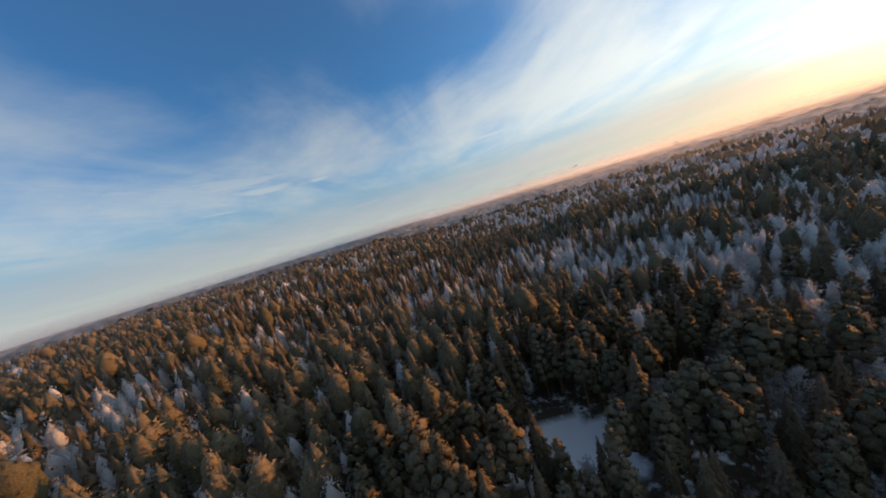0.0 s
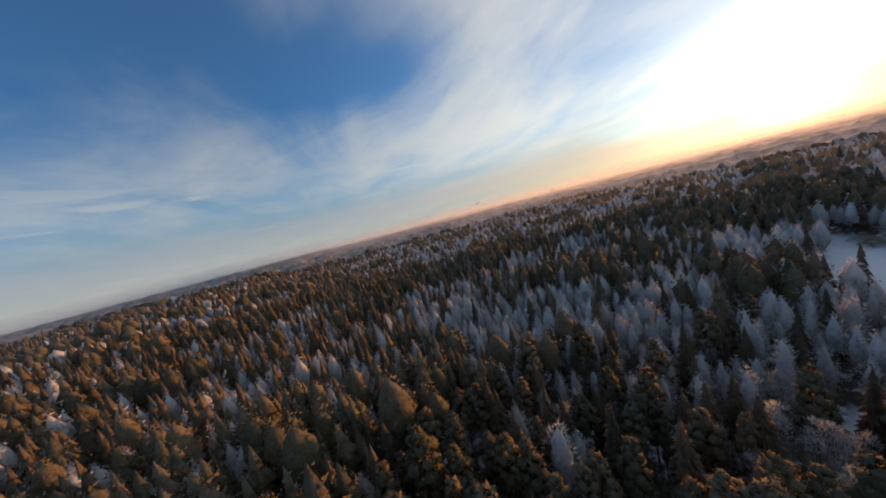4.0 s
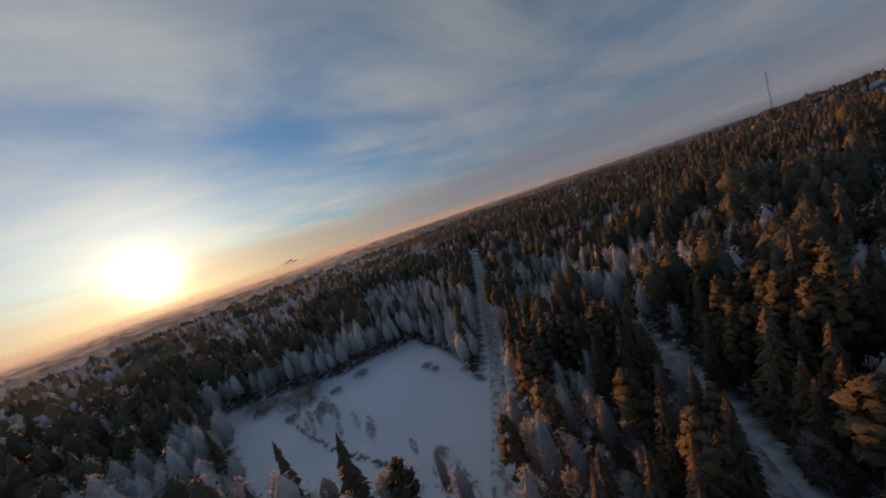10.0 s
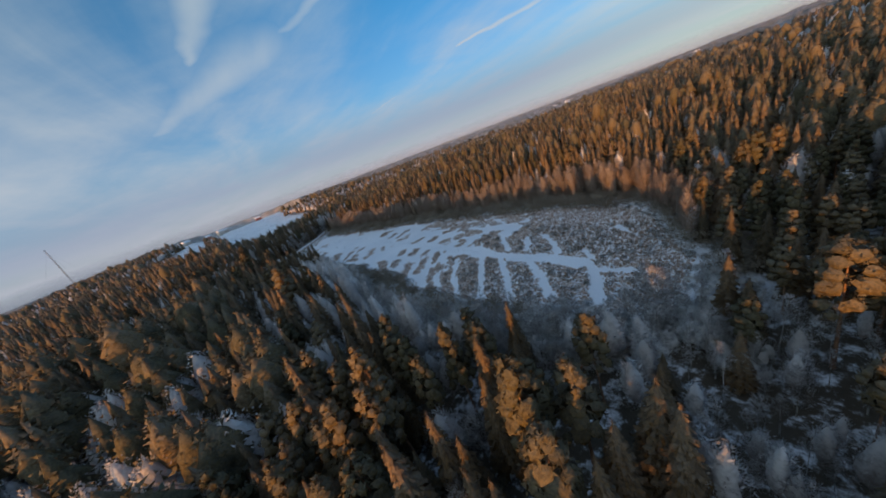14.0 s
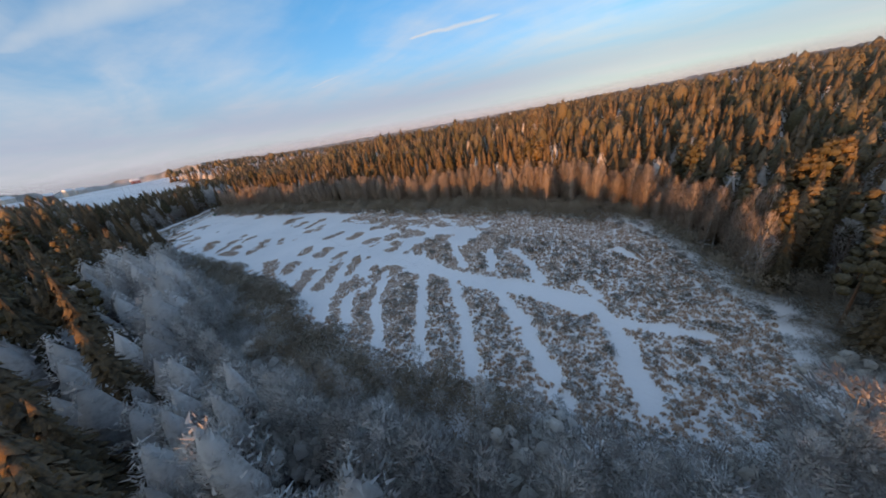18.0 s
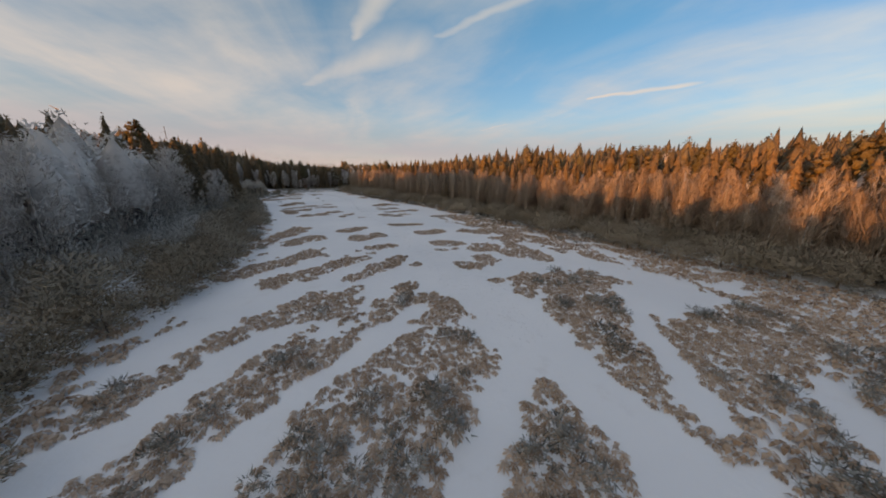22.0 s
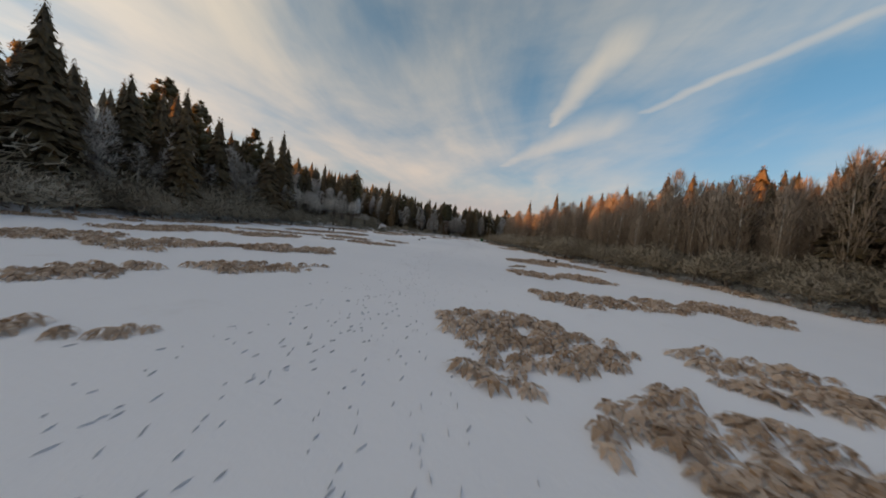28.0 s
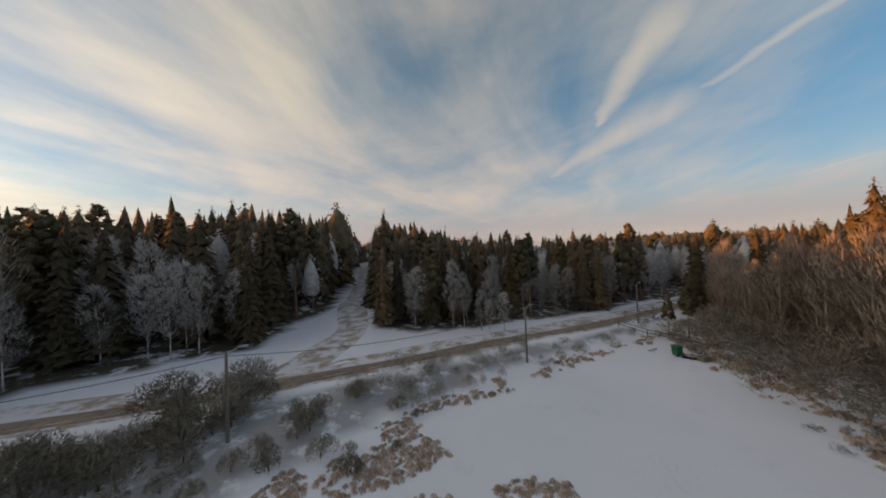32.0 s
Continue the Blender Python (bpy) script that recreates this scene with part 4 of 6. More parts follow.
for k in range(3):
    mine = np.where(kind == k)[0]
    mine = mine[np.argsort(rank[mine])]
    near, rest = mine[:300], mine[300:]
    protos = []
    for v in range(4):
        r = np.random.default_rng(90 + v + 10 * k)
        base = new(KINDS[k] + "_tree")
        sun_warmed = k == 2 and v > 1
        tagged(base, "slender leafless birch with brown twigs tinted as by low sun" if sun_warmed else TREE_LABEL[k], "tree", group=KINDS[k] + " trees round the pond")
        tv, tf, b = trunk_mesh(r, {0: 0.95, 1: 0.9, 2: 0.82}[k], {0: 0.011, 1: 0.011, 2: 0.0075}[k], {0: 0.0, 1: 0.03, 2: 0.05}[k])
        me = mesh_of("trunk", tv, tf, BARK[KINDS[k]], flat=False)
        t_ob = new("trunk", me)
        t_ob.parent = base
        cv, cf, cn = SHAPES_NEAR[k, v]
        cv = cv.copy()
        cv[:, 0] += b[0] * np.clip(cv[:, 2], 0, 1) ** 2
        cv[:, 1] += b[1] * np.clip(cv[:, 2], 0, 1) ** 2
        c_ob = new("crown", mesh_of("crown", cv, cf, FOL["sun_warmed" if sun_warmed else KINDS[k], False], normals=cn))
        c_ob.parent = base
        protos.append(base)
    lone = np.min([np.hypot(tx[near] - a, ty[near] - b) for a, b, _ in LONE], 0) < 0.5
    hs = sizes(k, len(near)) * np.where(lone, (1.0, 1.06, 1.35)[k], tall(tx[near], ty[near])) * np.where(np.hypot(tx[near] - 9, ty[near] + 239.5) < 2, 0.42, 1.0) * np.where(np.hypot(tx[near] - 35, ty[near] + 235.5) < 3, 0.6, 1.0) * np.where(inside(tx[near], ty[near], MEADOW), 0.5, 1.0) * np.where((tx[near] < 12) & (ty[near] > -150) & (pond(tx[near], ty[near]) < 26), 0.82, 1.0)
    used = set()
    for i, (t, h) in enumerate(zip(near, hs)):
        x, y = float(tx[t]), float(ty[t])
        m = pose(x, y, float(height(x, y)) - 0.05, 0, 0, float(rng.uniform(0, 360)))
        # birches of the sunlit west shore take the warmer-coloured twigs
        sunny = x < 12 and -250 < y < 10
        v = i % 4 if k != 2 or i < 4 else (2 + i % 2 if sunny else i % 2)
        ob = copy_thing(protos[v], m) if v in used else protos[v]
        used.add(v)
        ob.matrix_basis = m
        b_h, b_w = broad(x, y, k)
        wd, h = float(rng.uniform(0.85, 1.2) * b_w), float(h * b_h)
        ob.scale = (h * wd, h * wd, h)
    pieces = []
    if k == 2:  # the shore belt stands for the birches of the sunny shore
        rest = rest[~((tx[rest] < 12) & (ty[rest] > -250) & (ty[rest] < 10) & (pond(tx[rest], ty[rest]) < 22))]
    under = (along(tx[rest], ty[rest], REACH) < 34) | ((k == 0) & (pond(tx[rest], ty[rest]) < 34) & (ty[rest] < -40))
    for v in range(8):
        part_ = rest[under == (v > 3)][v % 4::4]
        if not len(part_):
            continue
        xyz = np.stack([tx[part_], ty[part_], height(tx[part_], ty[part_])], -1)
        n = len(part_)
        pieces.append(scatter(SHAPES_MID[k, v] if v < 4 else SHAPES_CLOSE[k, v - 4], xyz, sizes(k, n) * tall(xyz[:, 0], xyz[:, 1]) * broad(xyz[:, 0], xyz[:, 1], k)[0], rng.uniform(0.85, 1.25, n) * broad(xyz[:, 0], xyz[:, 1], k)[1], rng.uniform(0, 6.28, n), rng.normal(0, 0.02, (n, 2)), 5 + v))
    name, label = STUFF_NAME[k]
    V, F, T, N = gather(pieces)
    stuff(name, V, F, FOL[KINDS[k], True], label, "woods", T, normals=N)

# close belts of slender trees along both shores
def belt(side, step, lo, hi, key, name, label):
    lx, ly = grid(-40, 80, -244, 40, step)
    ld, rough = pond(lx, ly), 2 * wave(lx, ly, 14, 61)
    if side == "west":
        k_ = (lx < 24) & (ld > 6.5 + rough) & (ld < 19) & (ly < 8)
    elif side == "glade":
        k_ = in_glade(lx, ly) | ((lx > 36) & (ld > 2.5 + rough) & (ld < 13) & (ly > -42) & (ly < 14))
    else:
        k_ = (lx > 40) & (ld > 4.0 + rough) & (ld < 17) & (ly < -108) & (ly > -172)
    k_ &= (wave(lx, ly, 30, 63) > -0.6) & (along(lx, ly, ROADS["main"][0]) > 6) & ~inside(lx, ly, ROADSIDE)
    lx, ly = lx[k_], ly[k_]
    pieces, SV, SF, soff = [], [], [], 0
    for v in range(4):
        r = np.random.default_rng(140 + v)
        crown = broom_crown(r, 700, 0.150, 0.082, 0.0028) if key == "sun_warmed" else lifted(birch_crown(r, 34, 20, 0.130, 0.036, 0.0030), v > 1)
        tv, tf, _ = trunk_mesh(r, 0.90, 0.0085, 0.0, 4)
        tf = np.concatenate([tf[:, :3], tf[:, [0, 2, 3]]])
        sel = np.arange(len(lx))[v::4]
        n = len(sel)
        xyz = np.stack([lx[sel], ly[sel], height(lx[sel], ly[sel])], -1)
        how = (xyz, rng.uniform(lo, hi, n), rng.uniform(0.8, 1.25, n), rng.uniform(0, 6.28, n), rng.normal(0, 0.04, (n, 2)), 150 + v)
        pieces.append(scatter(crown, *how))
        a, f_, _ = scatter((tv, tf), *how)
        SV.append(a), SF.append(f_ + soff)
        soff += len(a)
    V, F, T, N = gather(pieces)
    stuff(name + "_belt", V, F, FOL[key, True], label, "woods", T, normals=N)
    stuff(name + "_stems", np.concatenate(SV), np.concatenate(SF), BARK["birch"], "pale thin stems of the birch belt along the shore", "woods")


belt("west", 2.5, 8.0, 14.5, "sun_warmed", "birch", "close belt of slender leafless birches along the shore")
belt("glade", 3.1, 5.0, 10.5, "birch", "young_birch", "thin young birches with frosted twigs beside the pond")
belt("east", 2.9, 5.0, 9.5, "birch", "frosted_birch", "close belt of slender birches white with frost")

# woods further off, coarser with distance
def outlying(x, y):
    """Distance from the pond and from the first stretch of woods."""
    return np.minimum(np.maximum(pond(x, y), 0), along(x, y, REACH))


for name_, lo, hi, step, shapes in (("outer_", 118, 215, 4.7, SHAPES_OFF), ("far_", 215, 560, 7.2, SHAPES_FAR)):
    x_, y_ = grid(-740, 860, -920, 800, step)
    d_ = outlying(x_, y_)
    k_ = (d_ >= lo) & (d_ < hi)
    x_, y_ = x_[k_], y_[k_]
    k_ = ~open_ground(x_, y_)
    x_, y_ = x_[k_], y_[k_]
    fk = species(x_, y_)
    for k in range(3):
        pieces = []
        for v in range(4):
            sel = np.where(fk == k)[0][v::4]
            n = len(sel)
            xyz = np.stack([x_[sel], y_[sel], height(x_[sel], y_[sel])], -1)
            pieces.append(scatter(shapes[k, v], xyz, sizes(k, n), rng.uniform(0.9, 1.3, n) * (1.2 if lo > 200 else 1.0), rng.uniform(0, 6.28, n), rng.normal(0, 0.02, (n, 2)), 50 + v))
        name, label = STUFF_NAME[k]
        V, F, T, N = gather(pieces)
        stuff(name_ + name, V, F, FOL[KINDS[k], True], "distant " + label, "woods", T, normals=N)

# the woods out to the horizon: one broken canopy, tree top by tree top
ring = 545 * 1.0172 ** np.arange(122)
turn_ = np.arange(540) * (2 * math.pi / 540)
CA, CR = np.meshgrid(turn_, ring)
CR = CR * (1 + rng.uniform(-0.004, 0.004, CR.shape))
CA = CA + rng.uniform(-0.004, 0.004, CA.shape)
CX, CY = 45 + CR * np.cos(CA), CR * np.sin(CA)
bare = open_ground(CX, CY) | (np.abs(CX) > 4300) | (np.abs(CY) > 4300)
kinds_ = species(CX, CY)
top = rng.uniform(0.30, 1.12, CX.shape) * np.array((17.0, 17.5, 14.0))[kinds_]
CZ = height(CX, CY) + np.where(bare, -4.0, top)
idx = np.arange(CX.size).reshape(CX.shape)
nxt = np.roll(idx, -1, 1)
quads = np.stack([idx[:-1], nxt[:-1], nxt[1:], idx[1:]], -1).reshape(-1, 4)
ok = (outlying(CX, CY) > 548).ravel()
quads = quads[ok[quads].all(1)]
stuff("horizon_woods", np.stack([CX, CY, CZ], -1).reshape(-1, 3), quads, FOL["canopy", True], "frosted mixed woods stretching to the horizon, paled as by haze", "woods",
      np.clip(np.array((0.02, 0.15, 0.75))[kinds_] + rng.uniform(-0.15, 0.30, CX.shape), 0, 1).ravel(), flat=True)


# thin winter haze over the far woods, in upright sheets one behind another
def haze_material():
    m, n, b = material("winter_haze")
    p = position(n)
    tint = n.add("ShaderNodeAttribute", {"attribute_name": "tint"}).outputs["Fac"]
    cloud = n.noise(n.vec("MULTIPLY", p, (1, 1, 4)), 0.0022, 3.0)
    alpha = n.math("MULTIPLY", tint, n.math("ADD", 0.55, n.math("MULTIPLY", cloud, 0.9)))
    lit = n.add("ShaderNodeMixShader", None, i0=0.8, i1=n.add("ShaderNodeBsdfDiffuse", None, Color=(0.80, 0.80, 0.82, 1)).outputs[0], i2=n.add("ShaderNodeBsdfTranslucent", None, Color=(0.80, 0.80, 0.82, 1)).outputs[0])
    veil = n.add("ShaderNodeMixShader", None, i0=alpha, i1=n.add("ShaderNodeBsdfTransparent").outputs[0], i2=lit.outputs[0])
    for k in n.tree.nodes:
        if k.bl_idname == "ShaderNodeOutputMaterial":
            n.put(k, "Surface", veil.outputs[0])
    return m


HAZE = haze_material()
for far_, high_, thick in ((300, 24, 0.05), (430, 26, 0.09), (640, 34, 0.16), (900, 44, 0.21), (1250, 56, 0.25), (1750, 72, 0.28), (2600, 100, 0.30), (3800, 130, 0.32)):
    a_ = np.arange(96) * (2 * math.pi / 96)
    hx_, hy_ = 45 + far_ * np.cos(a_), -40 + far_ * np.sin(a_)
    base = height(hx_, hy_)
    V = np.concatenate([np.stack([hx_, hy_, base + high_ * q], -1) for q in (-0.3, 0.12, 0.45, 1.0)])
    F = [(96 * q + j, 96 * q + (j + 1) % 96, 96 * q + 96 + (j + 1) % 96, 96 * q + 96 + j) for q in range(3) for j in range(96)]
    # sheets thicken towards the sun, standing in for its glow in the haze
    stuff("haze", V, np.array(F), HAZE, "translucent sheets for winter haze over distant woods, thicker towards the sun", "haze", np.concatenate([q * thick * (0.85 + 0.8 * np.maximum(np.cos(a_ - SUN_AZ), 0) ** 2) for q in (1.0, 1.0, 0.55, 0.0)]), flat=False)


# ---- low growth round and in the pond ----
def wiggle(x, y):
    return wave(x, y, 7, 21) * 0.55 + wave(x, y, 2.6, 22) * 0.35


CHANNELS = [  # lines of bare snow between the sedge beds: points and half widths
    ([(30, 0), (31, -10), (28.5, -15)], 0.9), ([(28.5, -15), (27.2, -22), (27.3, -28), (27.6, -35)], 2.6), ([(27.6, -35), (26.4, -45), (25.2, -52)], 2.0), ([(25.2, -52), (23.3, -61.5), (22.2, -80)], 3.4),
    ([(22.2, -80), (20, -95), (20, -115), (18, -160)], 6.5), ([(28.5, -13), (33.6, -9.8), (41.6, -6.7), (47, -3.5)], 1.3), ([(27.8, -30), (32, -27.1), (37.3, -21.5), (48, -13.5)], 1.25),
    ([(28, -41.5), (35.3, -35.2), (39.5, -31.2), (48, -25)], 1.1), ([(26.5, -50.5), (37.5, -42.5), (44.2, -37.3), (50, -33)], 1.1), ([(33.7, -56.3), (41.6, -51.6), (47.7, -44.4), (52, -39.8)], 1.0),
    ([(33.5, -65.6), (41.7, -60), (50.7, -50.7)], 1.3), ([(35, -73), (41.5, -69.7), (50.3, -58.9)], 1.1), ([(13.5, -39), (19, -36), (22.2, -34.6)], 1.1), ([(11.5, -33.5), (17.6, -27.8), (24.3, -22.8)], 0.95),
    ([(20.9, -17.1), (26, -12.5)], 0.6), ([(8, -63.3), (10.1, -59.8)], 1.2), ([(9.2, -53.3), (18.8, -45.1), (23, -41)], 1.0), ([(5.7, -12.6), (13.3, -3.9)], 0.9), ([(31, -58.5), (36, -55.5)], 0.9),
]
STRIPS_NORTH = [  # sedge beds as strips: both ends and half width
    (45.9, -58.1, 36.9, -63.6, 2.9), (43.4, -54, 39.2, -56.5, 0.9), (43.8, -69.6, 32.6, -76.2, 1.9), (35.8, -67.6, 27.2, -73.4, 1.3), (48.3, -74, 37.1, -81.9, 2.2), (31.5, -63.8, 29.4, -63.6, 1.4),
    (31.1, -89.4, 24.9, -90.2, 2.2), (29.8, -80.5, 26.2, -82, 1.8), (35.4, -57.6, 28.6, -58.7, 3.6), (27.9, -57.5, 26.2, -51.3, 0.7), (34.2, -47.9, 31.4, -52.6, 3), (39.6, -50.8, 37.4, -53.3, 0.4),
    (47.1, -55.7, 45.9, -58.1, 1.3), (28.8, -47.1, 28, -45.3, 1.1), (21.5, -56.3, 15, -61.2, 1.7), (21.6, -61.3, 19.9, -61, 0.8), (21.3, -67.2, 17, -67.2, 2.1), (15.3, -73.2, 9.4, -75.7, 2),
]
STRIPS_UPPER = [
    (6.8, -74.8, 8.6, -64.1, 2.2), (9.7, -59.2, 21.1, -47.2, 4.5), (22.5, -46.6, 23.1, -43.4, 1.5), (35.1, -65.9, 36.9, -63.6, 0.9), (31.1, -70.6, 29.5, -72.8, 1.9), (29, -72.2, 27.1, -74.5, 1.6),
    (27.3, -70.5, 26.7, -69.7, 0.4), (26.7, -69.7, 26, -70.4, 0.4), (26.1, -71.1, 27, -70.7, 0.4), (35.4, -74.8, 31.3, -76.5, 1.8), (31.3, -78.1, 29.9, -78.1, 0.6), (32.3, -80.1, 31.1, -80.2, 0.7),
    (36.8, -78.8, 36.3, -78.9, 0.6), (30.1, -80.2, 26.3, -81.8, 1.9), (31.3, -87.2, 24.9, -91.7, 1.9), (39.9, -79.3, 36.3, -83.4, 0.4), (32.3, -96.2, 26.8, -99.3, 2.3), (42, -87.8, 35.8, -92.8, 2.3),
]
STRIPS_MIDDLE = [
    (20.5, -76.2, 19.1, -75.4, 1), (18.5, -75.7, 16.6, -75.7, 0.8), (18.8, -80.6, 14.3, -78.1, 2.3), (18, -89.5, 12.1, -90.5, 2.3), (19.9, -100.5, 13.3, -99.5, 2.3), (13.1, -76.5, 11.2, -72.1, 2.3),
    (17.4, -69.8, 14.9, -68.1, 2.3), (16.4, -68.1, 16.7, -66.8, 0.5), (20.9, -68.5, 21.4, -67.5, 0.4), (19.8, -68.5, 20.9, -67.5, 0.4), (20.3, -67.6, 18.9, -66.9, 0.4), (6.1, -80.3, 4.6, -75.3, 2.3),
    (8.6, -73.4, 7.8, -72.7, 1.2), (8.7, -71.9, 11.4, -68.7, 2.3), (8.3, -89.4, 3.3, -84.4, 2.3), (44.3, -92, 37.9, -103.7, 2.3), (17.7, -117.2, 14, -117.3, 2.3), (14.8, -115.2, 13.2, -114.2, 1.8),
]
STRIPS_LOWER = [
    (12, -117.4, 9.7, -116.6, 1.7), (13.7, -123, 7.5, -125.1, 1.8), (5.9, -126.5, 3, -124.3, 2.3), (13.9, -130.6, 12.2, -132.2, 2), (10.8, -132.1, 7.9, -133.2, 2.2), (12.5, -142.4, 6.6, -148.4, 2.2),
    (23.8, -114.6, 22.6, -115, 0.4), (24.4, -114.4, 24.1, -114.5, 0.4), (27.2, -120.1, 23.7, -122.9, 1.2), (30.2, -125.7, 27.6, -129.6, 2.3), (33.2, -121.6, 31.8, -125.6, 2.3), (28.4, -116.4, 27.7, -119.1, 1.5),
    (36.8, -120.8, 36.2, -123.3, 2.3), (39.9, -127, 40.9, -135.5, 2.1), (37.2, -133.3, 35.1, -137.9, 2.3), (41.9, -148.3, 36.9, -160.5, 2.3), (30, -141.5, 26.6, -142.1, 2.3), (35.1, -145.3, 31.5, -147.1, 2.3),
]
STRIPS_SOUTH = [
    (32.8, -139.5, 31.6, -141.1, 0.5), (41.6, -154.9, 35.4, -156.7, 2.3), (28.8, -149.7, 27.2, -150.3, 1.6), (42.3, -138.9, 35.4, -143.9, 1.2), (34.9, -135.2, 34.2, -137.1, 0.7), (13, -143.9, 8.7, -141.8, 1.9),
    (7.4, -146.4, 4.2, -142.7, 2.3), (13.3, -136.1, 13.8, -135.1, 0.4), (13, -136.3, 12.4, -136.2, 0.4), (51.4, -168.4, 42.4, -175.7, 2.3), (41.8, -181.9, 38.3, -181.1, 1.1), (9.6, -180.3, 7, -177, 2.3),
    (7.3, -184.1, 4.7, -183.3, 1.8), (11, -206, 3.2, -196.8, 0.6), (39.5, -176.7, 35.6, -179.4, 1.6), (40.6, -179.9, 39.2, -181.5, 1.3), (41, -188.9, 35.8, -191, 1.9), (40.2, -197.6, 33, -205.2, 1.9),
]
STRIPS_END = [
    (29.2, -204.9, 24.4, -204.4, 2.2), (29.6, -198.2, 28.3, -198.4, 1.3), (37, -182.2, 35.5, -183.4, 1.2), (48.6, -175.4, 43.6, -178.8, 0.5), (29.4, -178.3, 28.5, -178.5, 0.4), (11.5, -203.1, 6.6, -200.8, 1.9),
    (6.6, -200.8, 2.3, -194, 2.3), (40.8, -204.9, 34.9, -209.4, 2.1), (31.2, -206.6, 26.8, -207.7, 1),
]


def sedge(x, y):
    """How surely sedge grows at a place of the pond, 0 to 1."""
    d = pond(x, y)
    wob = wiggle(x, y)
    free = np.full(np.shape(x), 1e9)
    for pts, half in CHANNELS:
        free = np.minimum(free, along(x, y, pts) - half)
    clear = free + wob * 0.7 > 0
    north = (y > np.where(x > 29.5, -57.0, -46.5) + 2.5 * wob) & clear
    flecks = wave(x, y, 3.4, 32) > -0.85
    yc = np.clip(y, -245, 6)
    wside = x - np.interp(yc, WEST[:, 0], WEST[:, 1])
    eside = np.interp(yc, EAST[:, 0], EAST[:, 1]) - x
    fringe = (wside < np.where(y > -112, 12.5, 3.0) + 3 * wob) & (wave(x, y * 0.7, 8, 33) > -0.45)
    fringe |= (eside < np.where(y > -165, 2.5, 2.0) + 3 * wob) & (wave(x, y * 0.7, 7, 34) > -0.1)
    beds = np.zeros(np.shape(x), bool)
    for ax, ay, bx_, by_, half in STRIPS_NORTH + STRIPS_UPPER + STRIPS_MIDDLE + STRIPS_LOWER + STRIPS_SOUTH + STRIPS_END:
        if ay < -62:
            half = max(half * 0.9 - 0.15, 0.24)
        k = min(0.42, 0.75 * half / (math.hypot(bx_ - ax, by_ - ay) + 0.01))
        ends = [(ax + (bx_ - ax) * k, ay + (by_ - ay) * k), (bx_ - (bx_ - ax) * k, by_ - (by_ - ay) * k)]
        beds |= along(x, y, ends) < half * (1 + 0.5 * wob) + 0.2 * wob
    return (d < 1.5) & flecks & (north | fringe | (beds & (clear | (y < -60))))


def shrub(v, stems, n, long, slim, heart=0.0):
    r = np.random.default_rng(60 + v + n)
    return shrub_crown(r, stems, n, long, slim, heart)


SH = {v: (shrub(v, 24, 1500, 0.075, 0.0110), shrub(v, 6, 100, 0.22, 0.030)) for v in range(4)}
LOOSE = {v: shrub(v, 8, 640, 0.085, 0.0100) for v in range(4)}
FINE = {v: shrub(v, 12, 920, 0.090, 0.0064) for v in range(4)}
HOAR = {v: shrub(v, 8, 620, 0.085, 0.0100, 0.48) for v in range(4)}
HIGH = {v: shrub(v, 14, 800, 0.080, 0.0090, 0.60) for v in range(4)}
bx, by = grid(-36, 78, -246, 16, 1.4)
d = pond(bx, by)
yc = np.clip(by, -245, 6)
western = bx < 0.5 * (np.interp(yc, WEST[:, 0], WEST[:, 1]) + np.interp(yc, EAST[:, 0], EAST[:, 1]))
wob = wave(bx, by, 16, 41)
gap = wave(bx, by, 11, 44)
band = np.where(western, (d > -3.5 + 2.5 * wob) & (d < 10.5 + 3 * wob) & (gap > -0.8), (d > -1.0 + 2.0 * wob) & (d < np.where(by > -118, 15.5, np.where(by < -168, 15.0, 9.0)) + 3 * wob) & (gap > np.where(by < -168, -0.7, -0.85)))
islet = (d < -2) & (by > -62) & (bx > 4) & sedge(bx, by) & sedge(bx + 0.7, by) & sedge(bx - 0.7, by) & (wave(bx, by, 9, 42) > np.where((bx > 28) & (by > -50), -0.75, np.where(by > -40, -0.25, 0.25)))
take = (band | islet) & (along(bx, by, ROADS["main"][0]) > 4.2) & (rng.uniform(size=len(bx)) < np.where(band, 0.72, 0.85))
bx, by, d, band, western = bx[take], by[take], d[take], band[take], western[take]
bh = np.where(band, rng.uniform(0.8, 1.5, len(bx)) * (0.75 + np.where(western, 0.14, 0.22) * np.clip(d, 0, 14)), rng.uniform(0.6, 1.15, len(bx)))
bh = bh * np.where(band & (by < -95), 1.35, np.where(band & western & (d > -0.5), 1.6, 1.0))
bh = bh * np.where(band & (d > 2) & (rng.uniform(size=len(bx)) < 0.09), 1.75, 1.0)
bank = ~western & (by < -168) & band
thin = bank & (rng.uniform(size=len(bx)) < np.where(bx > 51, 0.15, 0.45))
bh = np.where(bank, rng.uniform(1.1, 2.6, len(bx)) * (0.8 + 0.07 * np.clip(d, 0, 14)), bh)
bh = bh * np.where(bank & (bx < 51), 0.76, 1.0)
bw = np.where(bank, rng.uniform(0.5, 1.0, len(bx)), rng.uniform(1.0, 1.35, len(bx)))
# rounded willow bushes stand out of the low scrub of both shores
cell = np.floor(bx / 3.6) * 1000 + np.floor(by / 3.6)
first = np.zeros(len(bx), bool)
first[np.unique(cell, return_index=True)[1]] = True
dome = first & band & ~bank & (d > -1.5) & (d < np.where(western, 8.5, 6.0)) & (by < -18) & (by > np.where(western, -238, -185)) & (rng.uniform(size=len(bx)) < 0.9)
